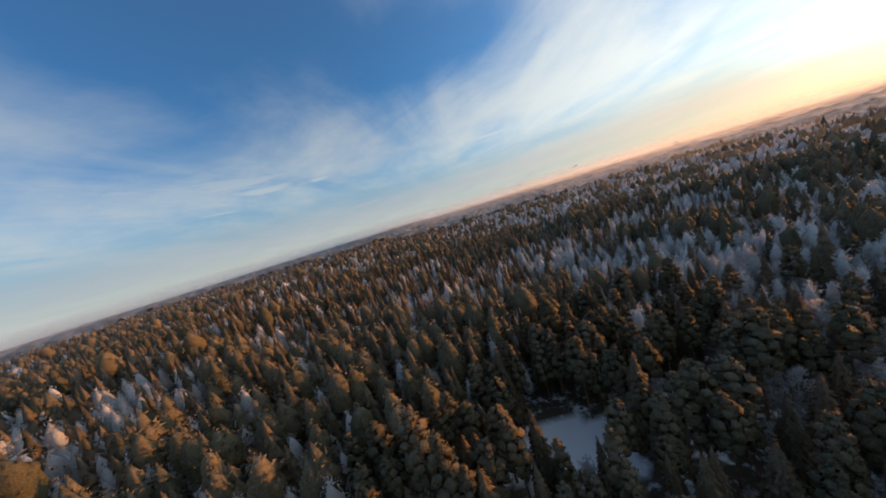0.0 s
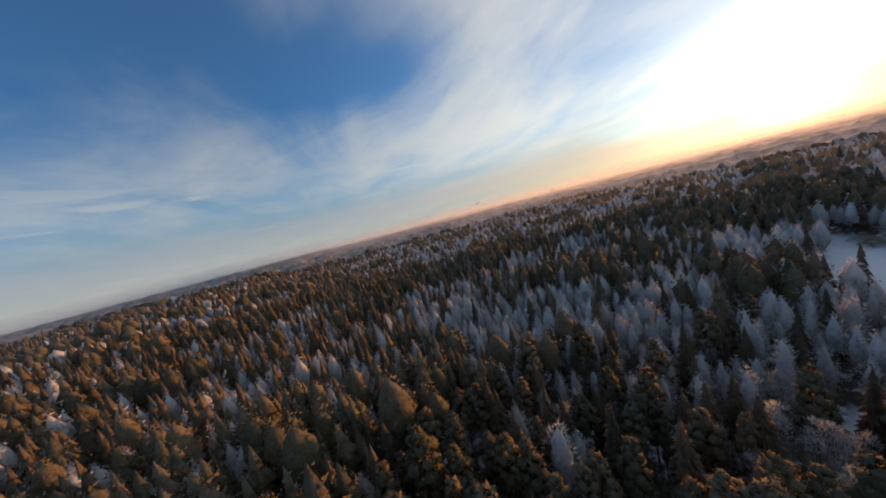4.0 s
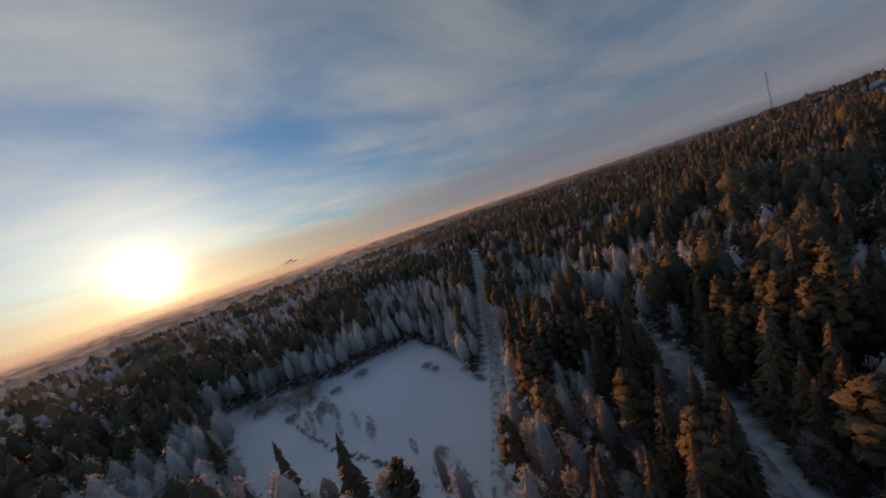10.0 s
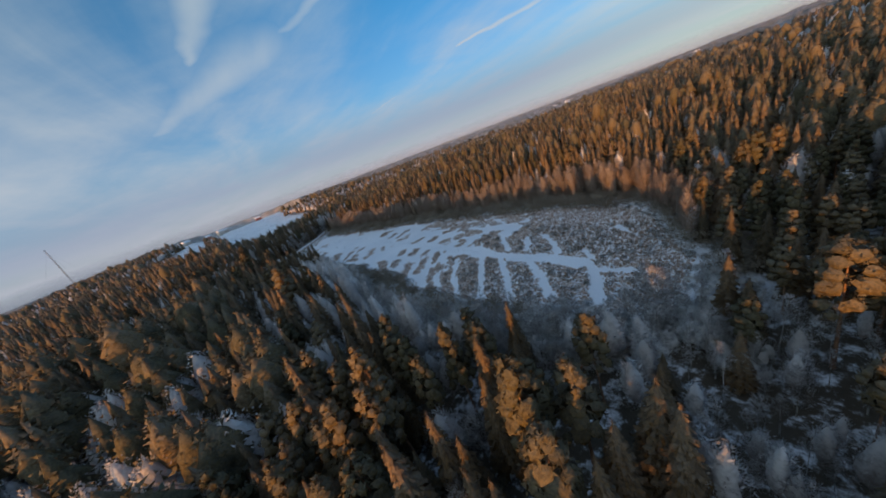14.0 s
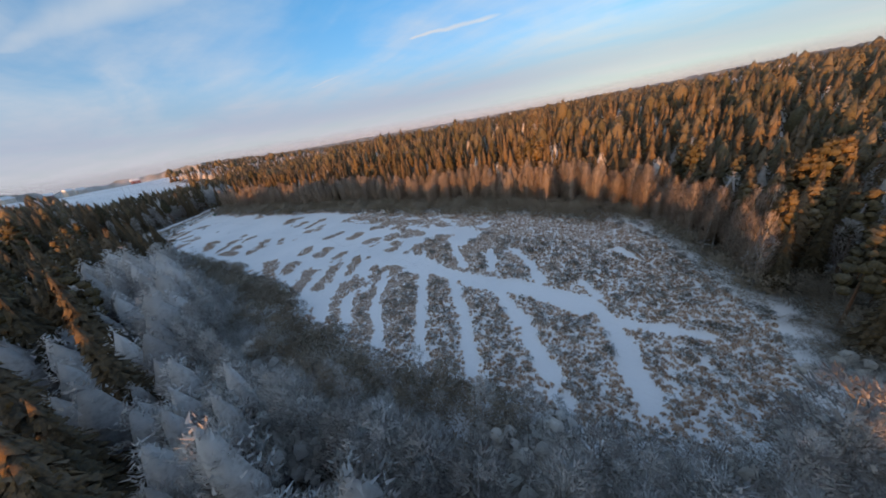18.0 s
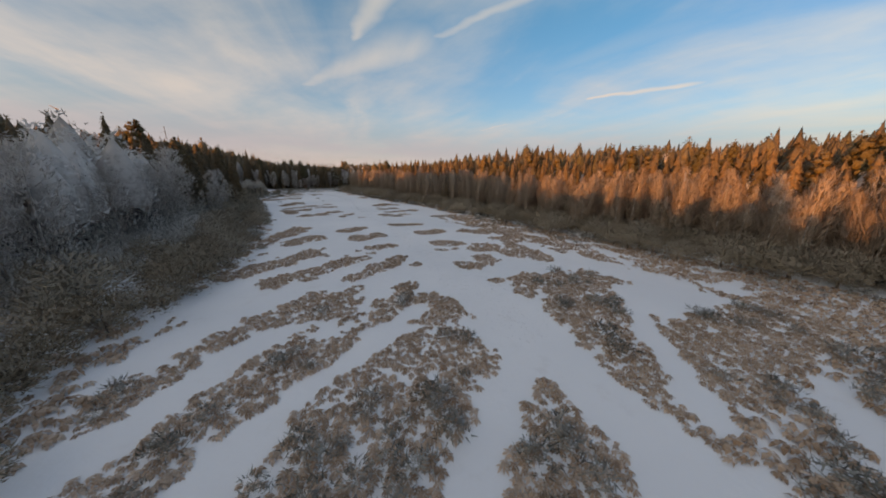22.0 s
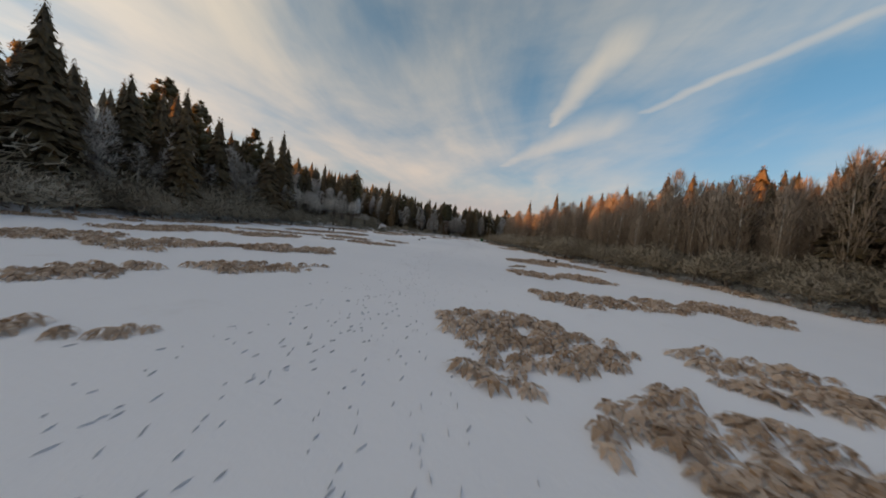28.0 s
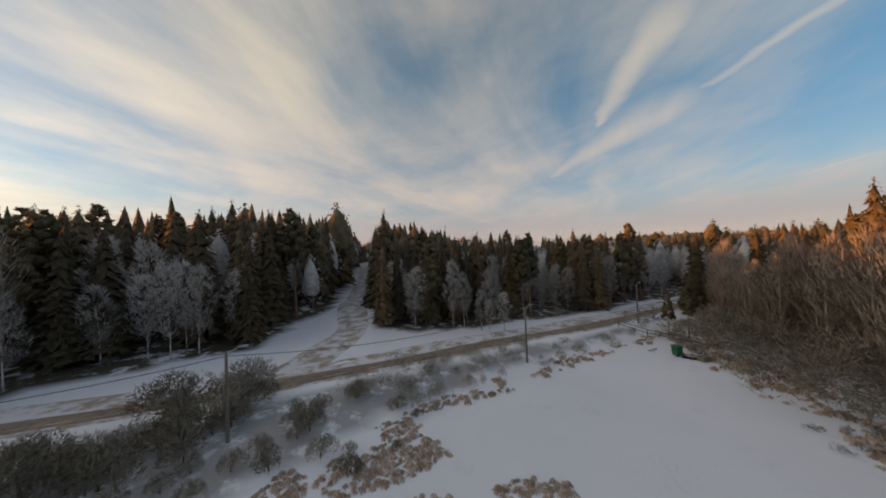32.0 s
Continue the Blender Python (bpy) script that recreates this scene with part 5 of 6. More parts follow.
bh = np.where(dome, rng.uniform(2.2, 3.9, len(bx)) * np.where(western, 1.35, 1.0) * np.where(d > 4, 1.25, 1.0) * np.where(by < -170, 1.45, 1.0), np.where(band & western & (d < 7), bh * 0.62, bh))
# the eastern thicket grows in broad separate mounds
mound = band & ~western & ~dome & (by > -118) & (d > 2)
gone = thin | mound & ~first & (rng.uniform(size=len(bx)) < 0.1)
bh = np.where(mound, np.where(first, np.clip(bh * rng.uniform(0.85, 1.3, len(bx)), 2.2, 6.5), np.minimum(bh * 0.6, 2.6)), bh)
bw = np.where(mound, np.where(first, np.clip(3.1 / bh, 0.55, 1.3) * rng.uniform(0.85, 1.25, len(bx)), 1.3), bw)
bw = np.where(dome, rng.uniform(0.95, 1.25, len(bx)), bw)
bh = np.where(western, np.minimum(bh, rng.uniform(3.0, 5.2, len(bx))), bh)
order = np.argsort(np.where(dome, np.abs(by + 95) - 900, np.where(bank, np.abs(by + 200) - 500, np.where(band & (np.abs(d - 1) < 3.5), np.abs(by + 130), 1e3))))
if dome.sum() > 210:  # leave room for the bushes on the road bank
    order = np.concatenate([order[:210], order[dome.sum():], order[210:dome.sum()]])
proto_s = []
for v in range(4):
    ob = new("willow_shrub")
    tagged(ob, "leafless grey-brown willow shrub dusted with frost", "shrub", group="willow shrubs on the shore")
    c_ob = new("crown", mesh_of("crown", *SH[v][0][:2], FOL["shrub", False], normals=SH[v][0][2]))
    c_ob.parent = ob
    sv, sf, _ = trunk_mesh(np.random.default_rng(v), 0.35, 0.05, 0.1, 5)
    s_ob = new("stem", mesh_of("stem", sv, sf, BARK["spruce"], flat=False))
    s_ob.parent = ob
    proto_s.append(ob)
brush = new("brushwood_shrub")
tagged(brush, "dense dark brown-green leafless bush on the road bank", "shrub", group="bushes on the road bank")
for name, shape, mat in (("crown", SH[1][0], FOL["bank", False]), ("stem", (*trunk_mesh(np.random.default_rng(9), 0.35, 0.05, 0.1, 5)[:2], None), BARK["spruce"])):
    new(name, mesh_of(name, *shape[:2], mat, normals=shape[2])).parent = brush
used_s = set()
order = order[~gone[order]]
for i, t in enumerate(order[:300]):
    x, y, h = float(bx[t]), float(by[t]), float(bh[t])
    m = pose(x, y, float(height(x, y)) - 0.03, 0, 0, float(rng.uniform(0, 360)))
    like = brush if bank[t] else proto_s[i % 4]
    ob = copy_thing(like, m) if like.name in used_s else like
    used_s.add(like.name)
    ob.matrix_basis = m
    ob.scale = (h * float(bw[t]), h * float(bw[t]), h)
rest = order[300:]
rest = rest[~gone[rest]]
hoary = ~western & band & (mound & first | (d > 3 + 3 * rng.uniform(-1, 1, len(d)))) & (by > -118)
for name, key, pick, label in (("low_willows", "islet", rest[~hoary[rest] & ~bank[rest] & (bh[rest] <= 1.5)], "low brown willow scrub on and round the frozen pond"),
                                ("willow_thicket", "shrub", rest[~hoary[rest] & ~bank[rest] & (bh[rest] > 1.5)], "grey-brown leafless willow thicket on the pond's edge"), ("hoary_thicket", "hoar", rest[hoary[rest] & (bh[rest] <= 2.4)], "leafless thicket grey with hoar frost"),
                                ("brushwood", "bank", rest[bank[rest]], "dense dark brushwood on the bank below the road"),
                                ("tall_hoary_thicket", "high", rest[hoary[rest] & (bh[rest] > 2.4)], "tall leafless thicket grey with hoar frost")):
    pieces = []
    for v in range(12):
        sel = pick[np.where(by[pick] > -62, 1, np.where(by[pick] < -140, 2, 0)) == v // 4][v % 4::4]
        n = len(sel)
        if not n:
            continue
        xyz = np.stack([bx[sel], by[sel], height(bx[sel], by[sel])], -1)
        full_ = {"high": HIGH, "hoar": HOAR}.get(key, LOOSE) if v // 4 == 1 else FINE if v > 7 else LOOSE
        pieces.append(scatter(SH[v % 4][1] if key == "islet" else full_[v % 4], xyz, bh[sel], bw[sel], rng.uniform(0, 6.28, n), rng.normal(0, 0.05, (n, 2)), 80 + v))
    V, F, T, N = gather(pieces)
    stuff(name, V, F, FOL[{"hoar": "hoar", "high": "hoar", "bank": "bank", "islet": "scrub"}.get(key, "shrub"), True], label, "thicket", T, normals=N)

# sedge hummocks
hx, hy = grid(-26, 60, -246, 8, 0.52)
fx_, fy_ = grid(0, 50, -215, -40, 0.33)
close = lambda x, y: (y < -40) & (y > -215) & (x > 0) & (x < 50)
keep = sedge(hx, hy) & ~close(hx, hy) & (rng.uniform(size=len(hx)) < 0.84)
keep_f = sedge(fx_, fy_) & (rng.uniform(size=len(fx_)) < 0.93)
hs = np.r_[np.full(keep.sum(), 1.0), np.full(keep_f.sum(), 0.58)]
hx, hy = np.r_[hx[keep], fx_[keep_f]], np.r_[hy[keep], fy_[keep_f]]
near_h = np.argsort(np.hypot(hx - 26, (hy + 66) * 0.5))
MOP = {v: mop(np.random.default_rng(210 + v), 7 if v < 4 else 5) for v in range(8)}
proto_t = []
for v in range(4):
    ob = new("sedge_tussock", mesh_of("sedge_tussock", *tuft(np.random.default_rng(220 + v), 84), FOL["sedge", False]))
    tagged(ob, "frosted tan sedge tussock standing in the snow", "tussock", group="sedge tussocks on the pond")
    proto_t.append(ob)
for i, t in enumerate(near_h[:280]):
    s_ = float(rng.uniform(0.12, 0.19))
    m = pose(float(hx[t]), float(hy[t]), -0.02, 0, 0, float(45 + rng.normal() * 28))
    ob = proto_t[i] if i < 4 else copy_thing(proto_t[i % 4], m)
    ob.matrix_basis = m
    ob.scale = (s_ * float(rng.uniform(1.8, 2.9)), s_ * float(rng.uniform(1.0, 1.5)), s_ * float(rng.uniform(0.8, 1.5)))
rest = near_h[280:]
V, F, T, off = [], [], [], 0
for v in range(8):
    sel = rest[v % 4::4]
    sel = sel[close(hx[sel], hy[sel]) == (v < 4)]
    n = len(sel)
    xyz = np.stack([hx[sel], hy[sel], np.full(n, -0.02)], -1)
    a, f_, t_ = scatter(MOP[v], xyz, rng.uniform(0.20, 0.42, n) * hs[sel], rng.uniform(0.95, 1.3, n) * (1.1 if v < 4 else 0.9), rng.uniform(0, 6.28, n), rng.normal(0, 0.1, (n, 2)), 90 + v)
    V.append(a), F.append(f_ + off), T.append(t_)
    off += len(a)
stuff("sedge_beds", np.concatenate(V), np.concatenate(F), FOL["sedge", True], "beds of tan frosted sedge hummocks in the snow", "sedge", np.concatenate(T))


# ---- built things ----
def plain(name, col, rough=0.7, metal=0.0, grain=6.0, vary=0.35):
    """Paint, metal or wood with stains at two scales."""
    m, n, b = material(name)
    p = position(n)
    k = n.math("ADD", n.math("MULTIPLY", n.noise(p, grain, 5.0, 0.6), 0.6), n.math("MULTIPLY", n.noise(p, grain * 0.15, 3.0), 0.4))
    lo = tuple(c * (1 - vary) for c in col)
    n.put(b, "Base_Color", n.mix(n.ramp(k, 0.35, 0.65), (*lo, 1), (*col, 1)))
    n.put(b, "Roughness", rough)
    n.put(b, "Metallic", metal)
    n.put(b, "Normal", n.add("ShaderNodeBump", None, Strength=0.3, Distance=0.01, Height=k).outputs[0])
    return m


WOOD = plain("weathered_grey_wood", (0.23, 0.19, 0.155), 0.85)
DARKWOOD = plain("dark_wet_wood", (0.15, 0.105, 0.075), 0.8)
STEEL = plain("galvanised_steel", (0.42, 0.43, 0.44), 0.45, 0.8)
DARKSTEEL = plain("dark_painted_steel", (0.06, 0.06, 0.065), 0.6)
GREEN = plain("green_plastic", (0.015, 0.13, 0.055), 0.45)
BLACK = plain("black_rubber", (0.015, 0.015, 0.017), 0.6)
GLASS = plain("lamp_lens", (0.55, 0.55, 0.52), 0.2)
CABLE = plain("cable_sheath", (0.02, 0.02, 0.02), 0.5)
PLASTER = plain("pale_plaster", (0.55, 0.47, 0.38), 0.9)
REDWOOD = plain("red_painted_boards", (0.26, 0.07, 0.04), 0.85)
ROOFSNOW = plain("roof_snow", (0.82, 0.83, 0.86), 0.8, vary=0.1)
PANE = plain("dark_window_pane", (0.03, 0.035, 0.045), 0.15)
DIRT = plain("frozen_brown_dirt", (0.36, 0.27, 0.205), 0.9, grain=1.6, vary=0.45)
CONCRETE = plain("concrete", (0.38, 0.37, 0.36), 0.9)
SMOKE = plain("white_steam", (0.80, 0.80, 0.82), 1.0, grain=0.02, vary=0.25)


def part(name, bm, mat, parent=None, label=""):
    me = bpy.data.meshes.new(name)
    bm.to_mesh(me)
    bm.free()
    me.materials.append(mat)
    ob = new(name, me)
    if parent is not None:
        ob.parent = parent
    return tagged(ob, label)


def box(w_, d_, h_, at=(0, 0, 0), turn=0.0, bevel=0.01):
    """A block with softened edges; its base centre stands at the given place."""
    bm = bmesh.new()
    bmesh.ops.create_cube(bm, size=1.0)
    bmesh.ops.scale(bm, vec=(w_, d_, h_), verts=bm.verts)
    if bevel:
        bmesh.ops.bevel(bm, geom=list(bm.edges), offset=bevel, segments=1, affect="EDGES")
    bmesh.ops.transform(bm, matrix=Matrix.Translation(at) @ Matrix.Rotation(turn, 4, "Z") @ Matrix.Translation((0, 0, h_ / 2)), verts=bm.verts)
    return bm


def rod(a, b, r0, r1=None, sides=8):
    """A tapered round bar between two places."""
    a, b = Vector(a), Vector(b)
    bm = bmesh.new()
    bmesh.ops.create_cone(bm, cap_ends=True, segments=sides, radius1=r0, radius2=r1 if r1 is not None else r0, depth=(b - a).length)
    turn = (b - a).to_track_quat("Z", "Y").to_matrix().to_4x4()
    bmesh.ops.transform(bm, matrix=Matrix.Translation((a + b) / 2) @ turn, verts=bm.verts)
    return bm


def thing(name, x, y, z, turn, label, category, group=""):
    ob = new(name)
    ob.matrix_basis = pose(x, y, z, 0, 0, turn)
    return tagged(ob, label, category, group)


# street lamps on wooden poles along the road, with one cable
POLES = [(90, -170), (69.5, -187), (49.2, -205.6), (29.5, -225.2), (12.4, -244.6), (-6, -264)]


def street_lamp():
    ob = thing("street_lamp", 0, 0, 0, 0, "slim weathered wooden lamp pole with a small grey lamp head", "lamp pole", "lamp poles along the road")
    part("pole", rod((0, 0, -0.4), (0, 0, 6.3), 0.13, 0.09, 10), WOOD, ob)
    part("arm", rod((0, 0, 6.15), (0.75, 0, 6.5), 0.03, 0.03), STEEL, ob, "short steel bracket arm")
    head = part("lamp_head", box(0.62, 0.24, 0.12, (1.0, 0, 6.45), bevel=0.03), STEEL, ob, "grey steel lamp head")
    part("lens", box(0.42, 0.18, 0.04, (1.05, 0, 6.41), bevel=0.01), GLASS, head)
    part("insulator", rod((0, 0.16, 5.9), (0, 0.16, 6.08), 0.045, 0.03), CONCRETE, ob)
    return ob


lamp0 = street_lamp()
for i, (px_, py_) in enumerate(POLES):
    m = pose(px_, py_, float(height(px_, py_)) - 0.05, 0, 0, -130)
    ob = lamp0 if i == 0 else copy_thing(lamp0, m)
    ob.matrix_basis = m
wire = thing("overhead_cable", 0, 0, 0, 0, "thin black overhead cable slung between the lamp poles", "cable")
for (ax, ay), (cx, cy) in zip(POLES, POLES[1:]):
    za, zc = float(height(ax, ay)) + 5.95, float(height(cx, cy)) + 5.95
    bm = bmesh.new()
    rings = []
    side = Vector((-(cy - ay), cx - ax, 0)).normalized() * 0.022
    for k in range(13):
        t = k / 12
        p = Vector((ax + (cx - ax) * t, ay + (cy - ay) * t, za + (zc - za) * t - 0.9 * 4 * t * (1 - t)))
        rings.append([bm.verts.new(p + side * math.cos(1.257 * j) + Vector((0, 0, 0.022 * math.sin(1.257 * j)))) for j in range(5)])
    for one, two in zip(rings, rings[1:]):
        for j in range(5):
            bm.faces.new((one[j], one[(j + 1) % 5], two[(j + 1) % 5], two[j]))
    part("span", bm, CABLE, wire)

# low spreading trees between the pond and the road, bare stems below a frosted crown
def spreading_tree(v, x, y, high, wide):
    r = np.random.default_rng(300 + v)
    t = thing("spreading_tree", x, y, float(height(x, y)) - 0.05, float(r.uniform(0, 360)), "low leafless tree of several stems with a dense grey-brown twiggy crown", "tree", "low trees along the road")
    cv, cf, cn = shrub(v, 20, 1700, 0.080, 0.0092)
    new("crown", mesh_of("crown", cv * (wide, wide, high * 0.62) + (0, 0, high * 0.38), cf, FOL["hoar", False], normals=cn)).parent = t
    for k in range(4):
        a = 1.57 * k + r.uniform(-0.5, 0.5)
        q, bend = wide * r.uniform(0.25, 0.55), r.uniform(0.25, 0.45)
        p0, p1 = Vector((0.12 * math.cos(a), 0.12 * math.sin(a), -0.1)), Vector((q * 0.35 * math.cos(a), q * 0.35 * math.sin(a), high * bend))
        bm = rod(p0, p1, 0.11, 0.075, 6)
        me_ = rod(p1, Vector((q * math.cos(a + 0.2), q * math.sin(a + 0.2), high * 0.8)), 0.08, 0.02, 6)
        tmp = bpy.data.meshes.new("limb")
        me_.to_mesh(tmp)
        bm.from_mesh(tmp)
        bpy.data.meshes.remove(tmp)
        part("stem", bm, BARK["spruce"], t)


for v, (x, y, high, wide) in enumerate([(51.1, -188.3, 6.6, 2.3), (52.6, -185.4, 6.4, 1.9), (55.0, -185.6, 7.0, 2.2), (57.8, -186.8, 6.4, 2.0), (60.0, -184.2, 7.4, 2.5), (62.8, -185.6, 7.8, 2.3), (65.2, -183.6, 8.3, 2.6),
                                        (68.0, -182.0, 7.6, 2.4), (71.4, -182.0, 8.6, 2.7), (75.0, -179.3, 8.0, 2.6), (79.0, -177.8, 8.6, 2.6), (83.0, -175.2, 8.0, 2.5), (53.8, -188.0, 5.4, 1.6), (58.6, -183.0, 6.0, 1.9), (66.8, -185.6, 6.6, 1.9), (73.2, -184.2, 7.0, 2.0), (49.6, -194.4, 4.0, 1.3)]):
    spreading_tree(v, x, y, high * 1.16, wide * 1.18)

# brown wheel tracks on the main road
ribbon("road", "lane", [(p[0] - 0.9, p[1] + 1.2) for p in ROADS["main"][0]], 1.35, 0.935, DIRT, "brown frozen dirt lane worn through the snow")
ribbon("road", "lane", [(p[0] + 1.7, p[1] + 0.2) for p in ROADS["fork"][0][1:]], 0.9, 0.955, DIRT, "brown frozen dirt lane worn through the snow")


def bench(x, y, turn, long):
    z = 0.0
    ob = thing("bench", x, y, z, turn, "rough dark plank bench standing in the snow on the ice", "bench", "benches on the ice")
    for k in (-1, 0, 1):
        part("plank", box(long, 0.13, 0.05, (0, k * 0.145, 0.45)), DARKWOOD, ob)
    for sx in (-1, 1):
        part("leg", box(0.09, 0.36, 0.46, (sx * long * 0.36, 0, -0.01)), DARKWOOD, ob)
    return ob


bench(7.4, -146.2, 20, 1.5), bench(43.4, -162.0, -15, 1.3)


def log_pile(x, y, turn, n, long):
    ob = thing("log_pile", x, y, 0, turn, "few dark logs standing in for brown lumps on the snowy ice", "logs", "logs on the ice")
    for k in range(n):
        part("log", rod((-long / 2, 0.24 * (k - n / 2), 0.10), (long / 2, 0.24 * (k - n / 2) + 0.06, 0.11 + 0.02 * k), 0.12, 0.10), DARKWOOD, ob)


# logs standing in for small brown lumps and tussocks on the ice
log_pile(28.5, -178, 25, 3, 0.9), log_pile(28.3, -198, 40, 3, 1.2), log_pile(27.6, -167.2, 10, 1, 0.35), log_pile(34.0, -193, 70, 2, 0.8)


def rubbish_bin(x, y, turn):
    ob = thing("rubbish_bin", x, y, 0.05, turn, "green wheeled plastic rubbish bin on the snow", "rubbish bin")
    bm = box(0.9, 0.75, 1.05, (0, 0, 0.08), bevel=0.03)
    for v in bm.verts:
        k = 0.82 + 0.18 * v.co.z / 1.1
        v.co.x, v.co.y = v.co.x * k, v.co.y * k
    part("body", bm, GREEN, ob)
    part("lid", box(0.98, 0.82, 0.08, (0, 0, 1.12), bevel=0.03), GREEN, ob)
    part("rim", rod((-0.5, -0.42, 1.1), (0.5, -0.42, 1.1), 0.03), GREEN, ob)
    for sx in (-1, 1):
        part("wheel", rod((sx * 0.38 - 0.03, 0.36, 0.1), (sx * 0.38 + 0.03, 0.36, 0.1), 0.1, sides=14), BLACK, ob)


rubbish_bin(12.6, -231.3, 30)
for i, (x, y, r_) in enumerate([(12.0, -230.8, 0.26), (11.6, -230.5, 0.22), (11.2, -230.4, 0.26)]):
    t = thing("old_tyre", x, y, 0.0, 0, "old black tyre half sunk in the snow", "tyre", "tyres at the pond's end")
    bm = bmesh.new()
    ring, tube = 16, 8
    vs = [[bm.verts.new(((r_ + 0.09 * math.cos(6.283 * b / tube)) * math.cos(6.283 * a / ring), (r_ + 0.09 * math.cos(6.283 * b / tube)) * math.sin(6.283 * a / ring), 0.08 + 0.08 * math.sin(6.283 * b / tube))) for b in range(tube)] for a in range(ring)]
    for a in range(ring):
        for b in range(tube):
            bm.faces.new((vs[a][b], vs[(a + 1) % ring][b], vs[(a + 1) % ring][(b + 1) % tube], vs[a][(b + 1) % tube]))
    part("tread", bm, BLACK, t)
crate = thing("wooden_crate", 10.6, -230.0, 0, 25, "grey weathered wooden crate on the snow", "crate")
for k in range(3):
    part("board", box(1.0, 0.03, 0.14, (0, -0.35, 0.02 + 0.17 * k)), WOOD, crate)
    part("board", box(1.0, 0.03, 0.14, (0, 0.35, 0.02 + 0.17 * k)), WOOD, crate)
for sx in (-1, 1):
    part("end", box(0.04, 0.66, 0.5, (sx * 0.48, 0, 0.01)), WOOD, crate)
part("lid", box(1.05, 0.76, 0.03, (0, 0, 0.54)), WOOD, crate)


def rail_fence(pts, z):
    ob = thing("rail_fence", 0, 0, 0, 0, "low grey pole-rail fence beside the road culvert", "fence", "rail fences at the culvert")
    for (ax, ay), (cx, cy) in zip(pts, pts[1:]):
        za, zc = float(height(ax, ay)), float(height(cx, cy))
        part("post", rod((ax, ay, za - 0.2), (ax, ay, za + 1.05), 0.07, 0.06), WOOD, ob)
        for hh in (0.45, 0.9):
            part("rail", rod((ax, ay, za + hh), (cx, cy, zc + hh), 0.055, 0.045), WOOD, ob)
    part("post", rod((cx, cy, zc - 0.2), (cx, cy, zc + 1.05), 0.07, 0.06), WOOD, ob)


rail_fence([(16, -241.5), (13, -239), (10, -236.8), (7, -234.8), (4, -233)], 0.5)
rail_fence([(13, -249), (10, -251.5), (7, -254)], 0.8)
jetty = thing("fallen_branch", 14.6, -233, 0, 40, "dark fallen branch lying on the snow", "branch")
part("limb", rod((-1.0, 0, 0.05), (1.0, 0.2, 0.16), 0.06, 0.03), DARKWOOD, jetty)
part("limb", rod((0.2, 0.05, 0.12), (0.9, 0.7, 0.08), 0.03, 0.015), DARKWOOD, jetty)

# tall lattice mast far to the south
mast = thing("radio_mast", 392, -1420, float(height(392, -1420)), 0, "tall thin steel lattice radio mast with guy wires", "mast")
for k in range(3):
    a = k * 2.094
    c, s_ = math.cos(a) * 1.3, math.sin(a) * 1.3
    part("leg", rod((c, s_, 0), (c, s_, 146), 0.35, 0.3, 6), DARKSTEEL, mast)
for k in range(24):
    a, b2 = k * 2.094, (k + 1) * 2.094
    part("brace", rod((math.cos(a) * 1.3, math.sin(a) * 1.3, k * 6), (math.cos(b2) * 1.3, math.sin(b2) * 1.3, k * 6 + 6), 0.2, sides=5), DARKSTEEL, mast)
for k in range(3):
    for hh in (70, 138):
        a = k * 2.094 + 0.5
        part("guy_wire", rod((0, 0, hh), (math.cos(a) * 75, math.sin(a) * 75, 0), 0.10, sides=4), DARKSTEEL, mast)


def chimney(az, far, high, plume):
    x, y = 50 + far * math.cos(radians(az)), 40 + far * math.sin(radians(az))
    z = float(height(x, y))
    ob = thing("factory_chimney", x, y, z - 2, 0, "distant concrete factory chimney trailing pale steam", "chimney", "factory chimneys on the horizon")
    part("stack", rod((0, 0, 0), (0, 0, high), high * 0.035, high * 0.022, 14), CONCRETE, ob)
    part("cap", rod((0, 0, high), (0, 0, high * 1.02), high * 0.026, high * 0.026, 14), CONCRETE, ob)
    if plume:
        r = np.random.default_rng(int(az * 10) % 97)
        for k in range(plume):
            t = k / plume
            bm = bmesh.new()
            bmesh.ops.create_icosphere(bm, subdivisions=2, radius=high * (0.05 + 0.16 * t))
            for v in bm.verts:
                v.co *= 1 + 0.35 * float(r.uniform(-1, 1))
                v.co.z *= 0.6
            side = Vector((-math.sin(radians(az)), math.cos(radians(az)), 0))
            bmesh.ops.translate(bm, vec=side * (-high * 2.2 * t) + Vector((0, 0, high * (1.05 + 0.75 * t ** 0.7))), verts=bm.verts)
            for f_ in bm.faces:
                f_.smooth = True
            part("steam_puff", bm, SMOKE, ob, "drifting white steam")


for az, far, high, plume in ((73.5, 3400, 55, 4), (63.6, 3300, 60, 5), (3.0, 2900, 62, 9), (2.0, 2900, 55, 7)):
    chimney(az, far, high, plume)
tower = thing("tower_block", 50 + 3300 * math.cos(radians(47.8)), 40 + 3300 * math.sin(radians(47.8)), -18, 20, "distant grey tower block above the treetops", "building")
part("wall", box(34, 22, 44, bevel=0), CONCRETE, tower)
part("roof", box(35, 23, 2, (0, 0, 44), bevel=0), ROOFSNOW, tower)
for k in range(5):
    part("window", box(30, 0.4, 2.2, (0, -11.1, 6 + 7 * k), bevel=0), PANE, tower)


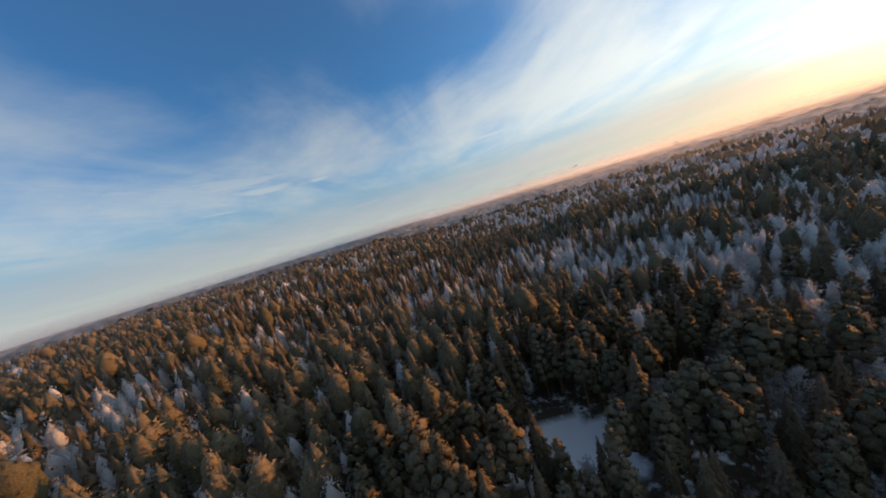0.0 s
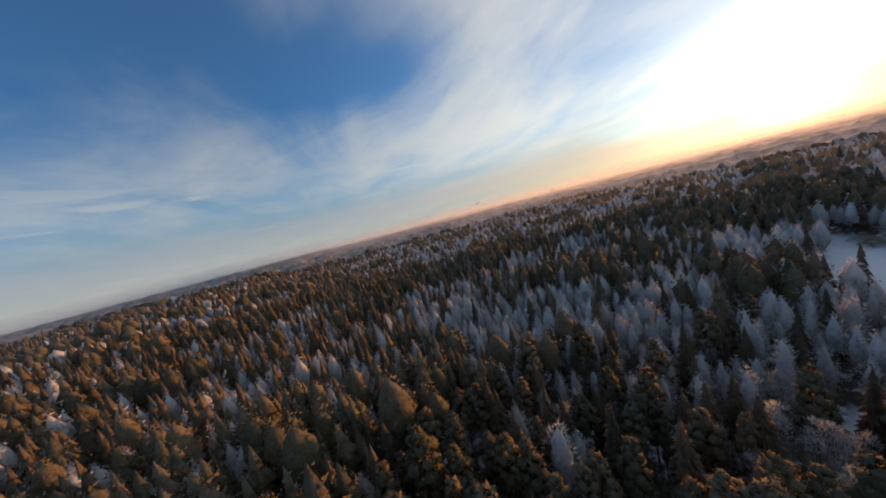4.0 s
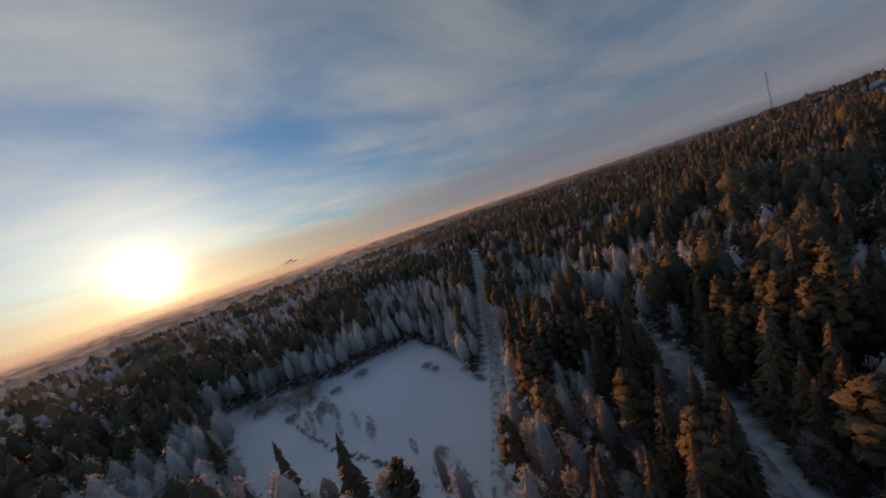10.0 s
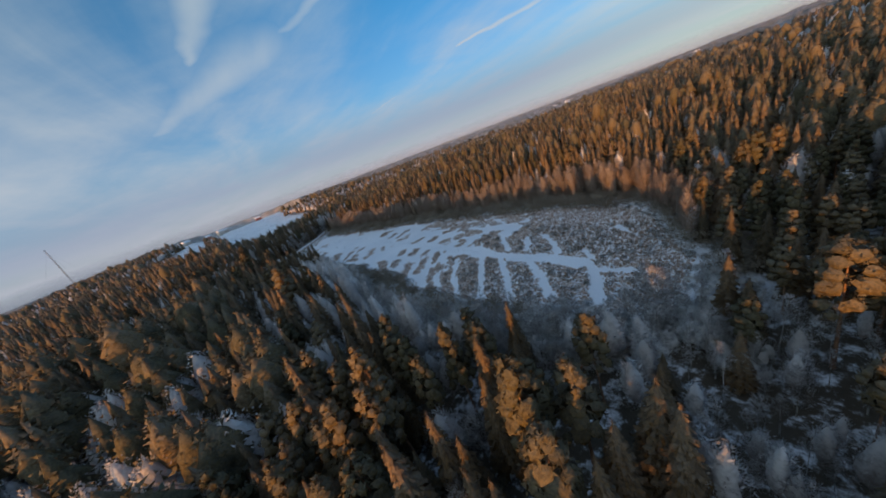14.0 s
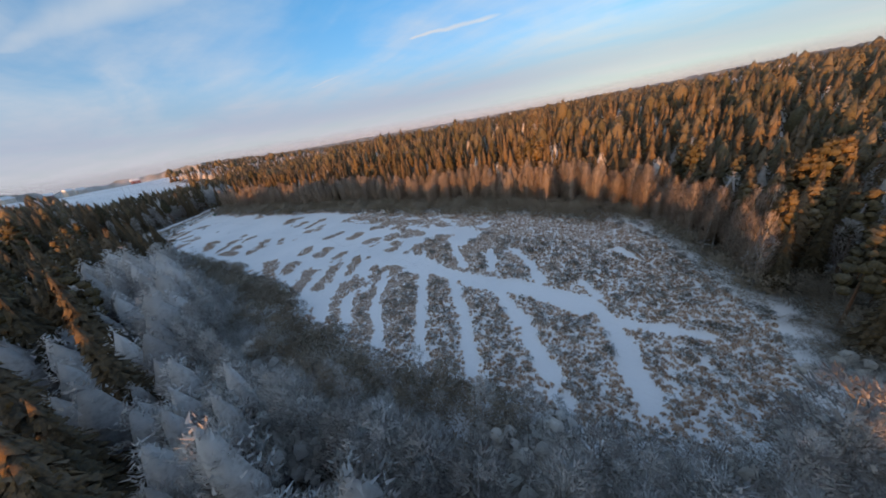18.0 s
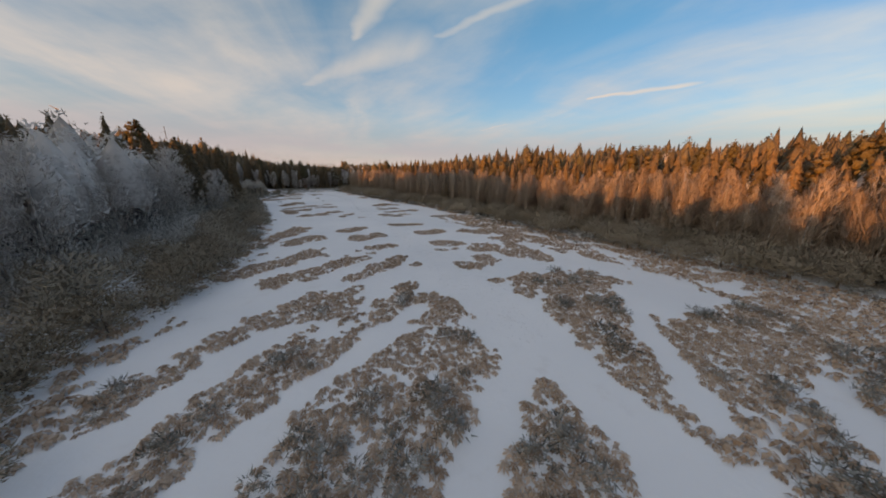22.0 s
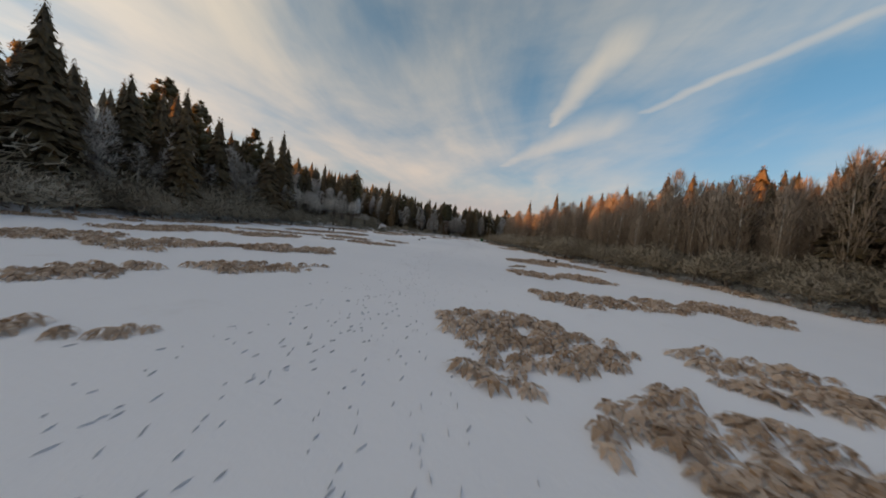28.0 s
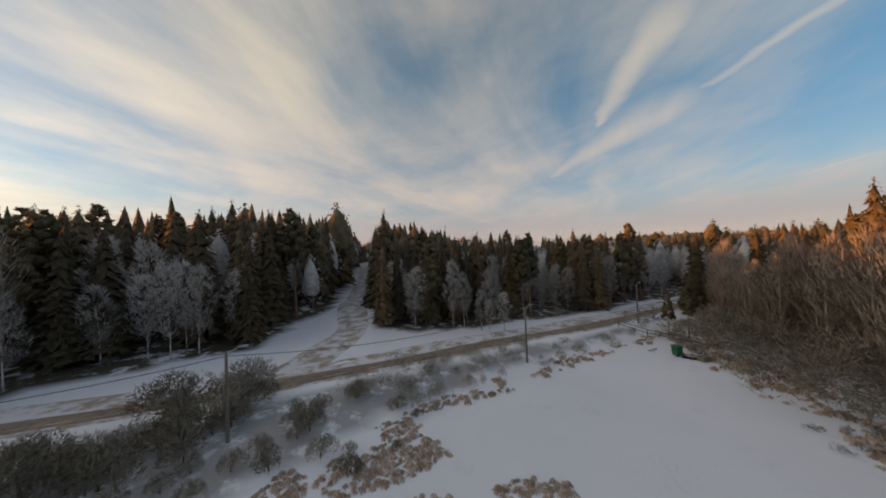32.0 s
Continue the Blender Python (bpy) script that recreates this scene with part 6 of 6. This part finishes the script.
def house(x, y, turn, wide, deep, high, mat):
    ob = thing("house", x, y, float(height(x, y)) - 0.3, turn, "far-off house with a snow-covered gable roof", "house", "houses beyond the woods")
    part("wall", box(wide, deep, high, bevel=0), mat, ob)
    bm = bmesh.new()
    a, c, r_ = wide / 2 + 0.5, deep / 2 + 0.5, deep * 0.42
    v = [bm.verts.new(p) for p in ((-a, -c, high - 0.1), (a, -c, high - 0.1), (a, c, high - 0.1), (-a, c, high - 0.1), (-a, 0, high + r_), (a, 0, high + r_))]
    for q in ((0, 1, 5, 4), (2, 3, 4, 5), (0, 4, 3), (1, 2, 5), (3, 2, 1, 0)):
        bm.faces.new([v[i] for i in q])
    part("roof", bm, ROOFSNOW, ob)
    for sx in (-0.28, 0.28):
        part("window", box(1.3, 0.1, 1.4, (sx * wide, -deep / 2 - 0.03, high * 0.4), bevel=0), PANE, ob)
    part("chimney", box(0.8, 0.8, 1.8, (wide * 0.2, 0, high + r_ * 0.55), bevel=0), CONCRETE, ob)


hr = np.random.default_rng(12)
for cx, cy, n, spread in ((-900, 120, 9, 150), (-640, 640, 8, 110), (-760, 860, 8, 140), (10, -900, 6, 70), (-900, -330, 6, 120)):
    for _ in range(n):
        house(cx + float(hr.normal()) * spread, cy + float(hr.normal()) * spread, float(hr.uniform(0, 180)), float(hr.uniform(10, 18)), float(hr.uniform(8, 11)), float(hr.uniform(6, 13)), (PLASTER, REDWOOD)[int(hr.integers(0, 2))])

# the meadow's bushes, saplings and ditch
for i, (x, y, h) in enumerate([(175, 60, 2.0), (171, 52, 2.4), (192, 66, 3.5), (179, 38, 2.6), (160, 21, 1.9), (156, 20, 1.6), (190, 69, 3.2), (177, 47, 2.0), (184, 60, 4.5), (186, 55, 5.0), (180, 55, 2.2), (196, 72, 3.5), (187, 27, 3.0), (128, 33, 1.6)]):
    m = pose(x, y, float(height(x, y)) - 0.03, 0, 0, 50 * i)
    ob = copy_thing(proto_s[i % 4], m)
    ob["label"], ob["group"] = "dark leafless bush in the snowy meadow", "bushes in the meadow"
    ob.scale = (h * 1.3, h * 1.3, h)
ditch = [(178, 62), (164, 57), (150, 51), (139, 45), (132, 41)]
r = np.random.default_rng(5)
n = 150
t = r.uniform(0, len(ditch) - 1.001, n)
i0 = t.astype(int)
P_ = np.array(ditch, float)
xy = P_[i0] + (P_[i0 + 1] - P_[i0]) * (t - i0)[:, None] + r.normal(0, 0.35, (n, 2))
a, f_, t_, n_ = scatter(SH[0][1], np.c_[xy, np.full(n, 0.22)], r.uniform(0.3, 0.6, n), r.uniform(0.9, 1.4, n), r.uniform(0, 6.28, n), r.normal(0, 0.1, (n, 2)), 6)
stuff("ditch_growth", a, f_, FOL["shrub", True], "dry brown growth along a meadow ditch", "ditch growth", t_, normals=n_)


# ---- trodden trails on the frozen pond ----
# grey of packed snow that also paints the shade inside the prints
TRODDEN_SHADE = plain("trodden_snow", (0.62, 0.63, 0.66), 0.7, grain=4.0, vary=0.4)
TRAIL = [(24, -50), (24, -66), (22.4, -74), (22, -79), (19.3, -103), (18.8, -111), (18.6, -120), (19, -133), (18.6, -140), (15.5, -170), (21, -212)]


def trail(pts, step, spread, size, long, seed):
    """Shallow prints, one after another, to either side of a line."""
    r = np.random.default_rng(seed)
    V, F = [], []
    for (ax, ay), (bx_, by_) in zip(pts, pts[1:]):
        L = math.hypot(bx_ - ax, by_ - ay)
        ux, uy = (bx_ - ax) / L, (by_ - ay) / L
        for i in range(int(L / step)):
            if r.uniform() < 0.25:
                continue
            k, off = (i + r.uniform(-0.3, 0.3)) * step, (0.13 if i % 2 else -0.13) + r.normal() * spread
            cx, cy = ax + ux * k - uy * off, ay + uy * k + ux * off
            tw, s_ = r.normal() * 0.25, size * r.uniform(0.6, 1.3)
            c, q = math.cos(tw), math.sin(tw)
            dx, dy = ux * c - uy * q, uy * c + ux * q
            base = len(V)
            V.append((cx, cy, 0.004))
            for j in range(7):
                a = 6.283 * j / 7
                e, f = math.cos(a) * s_ * long, math.sin(a) * s_
                V.append((cx + dx * e - dy * f, cy + dy * e + dx * f, 0.012 + 0.012 * math.sin(a + tw)))
            F += [(base, base + 1 + j, base + 1 + (j + 1) % 7) for j in range(7)]
    return V, F


prints_v, prints_f = [], []
for shift, step, spread, size, long, seed in ((0, 0.30, 0.12, 0.010, 3.2, 1), (2.6, 0.42, 0.15, 0.009, 2.0, 2), (1.0, 0.09, 0.5, 0.005, 13.0, 3), (2.0, 0.10, 0.7, 0.005, 14.0, 4), (0.4, 0.11, 0.9, 0.0045, 16.0, 6), (-1.4, 0.10, 1.1, 0.0045, 16.0, 7), (-1.0, 0.5, 0.12, 0.009, 1.6, 5)):
    v_, f_ = trail([(x + shift + 0.3 * math.sin(y * 0.06 + seed), y) for x, y in TRAIL], step, spread, size, long, seed)
    prints_f += [tuple(i + len(prints_v) for i in q) for q in f_]
    prints_v += v_
stuff("footprint_trail", prints_v, prints_f, TRODDEN_SHADE, "trails of shallow footprints and ski marks in the snow", "footprints")
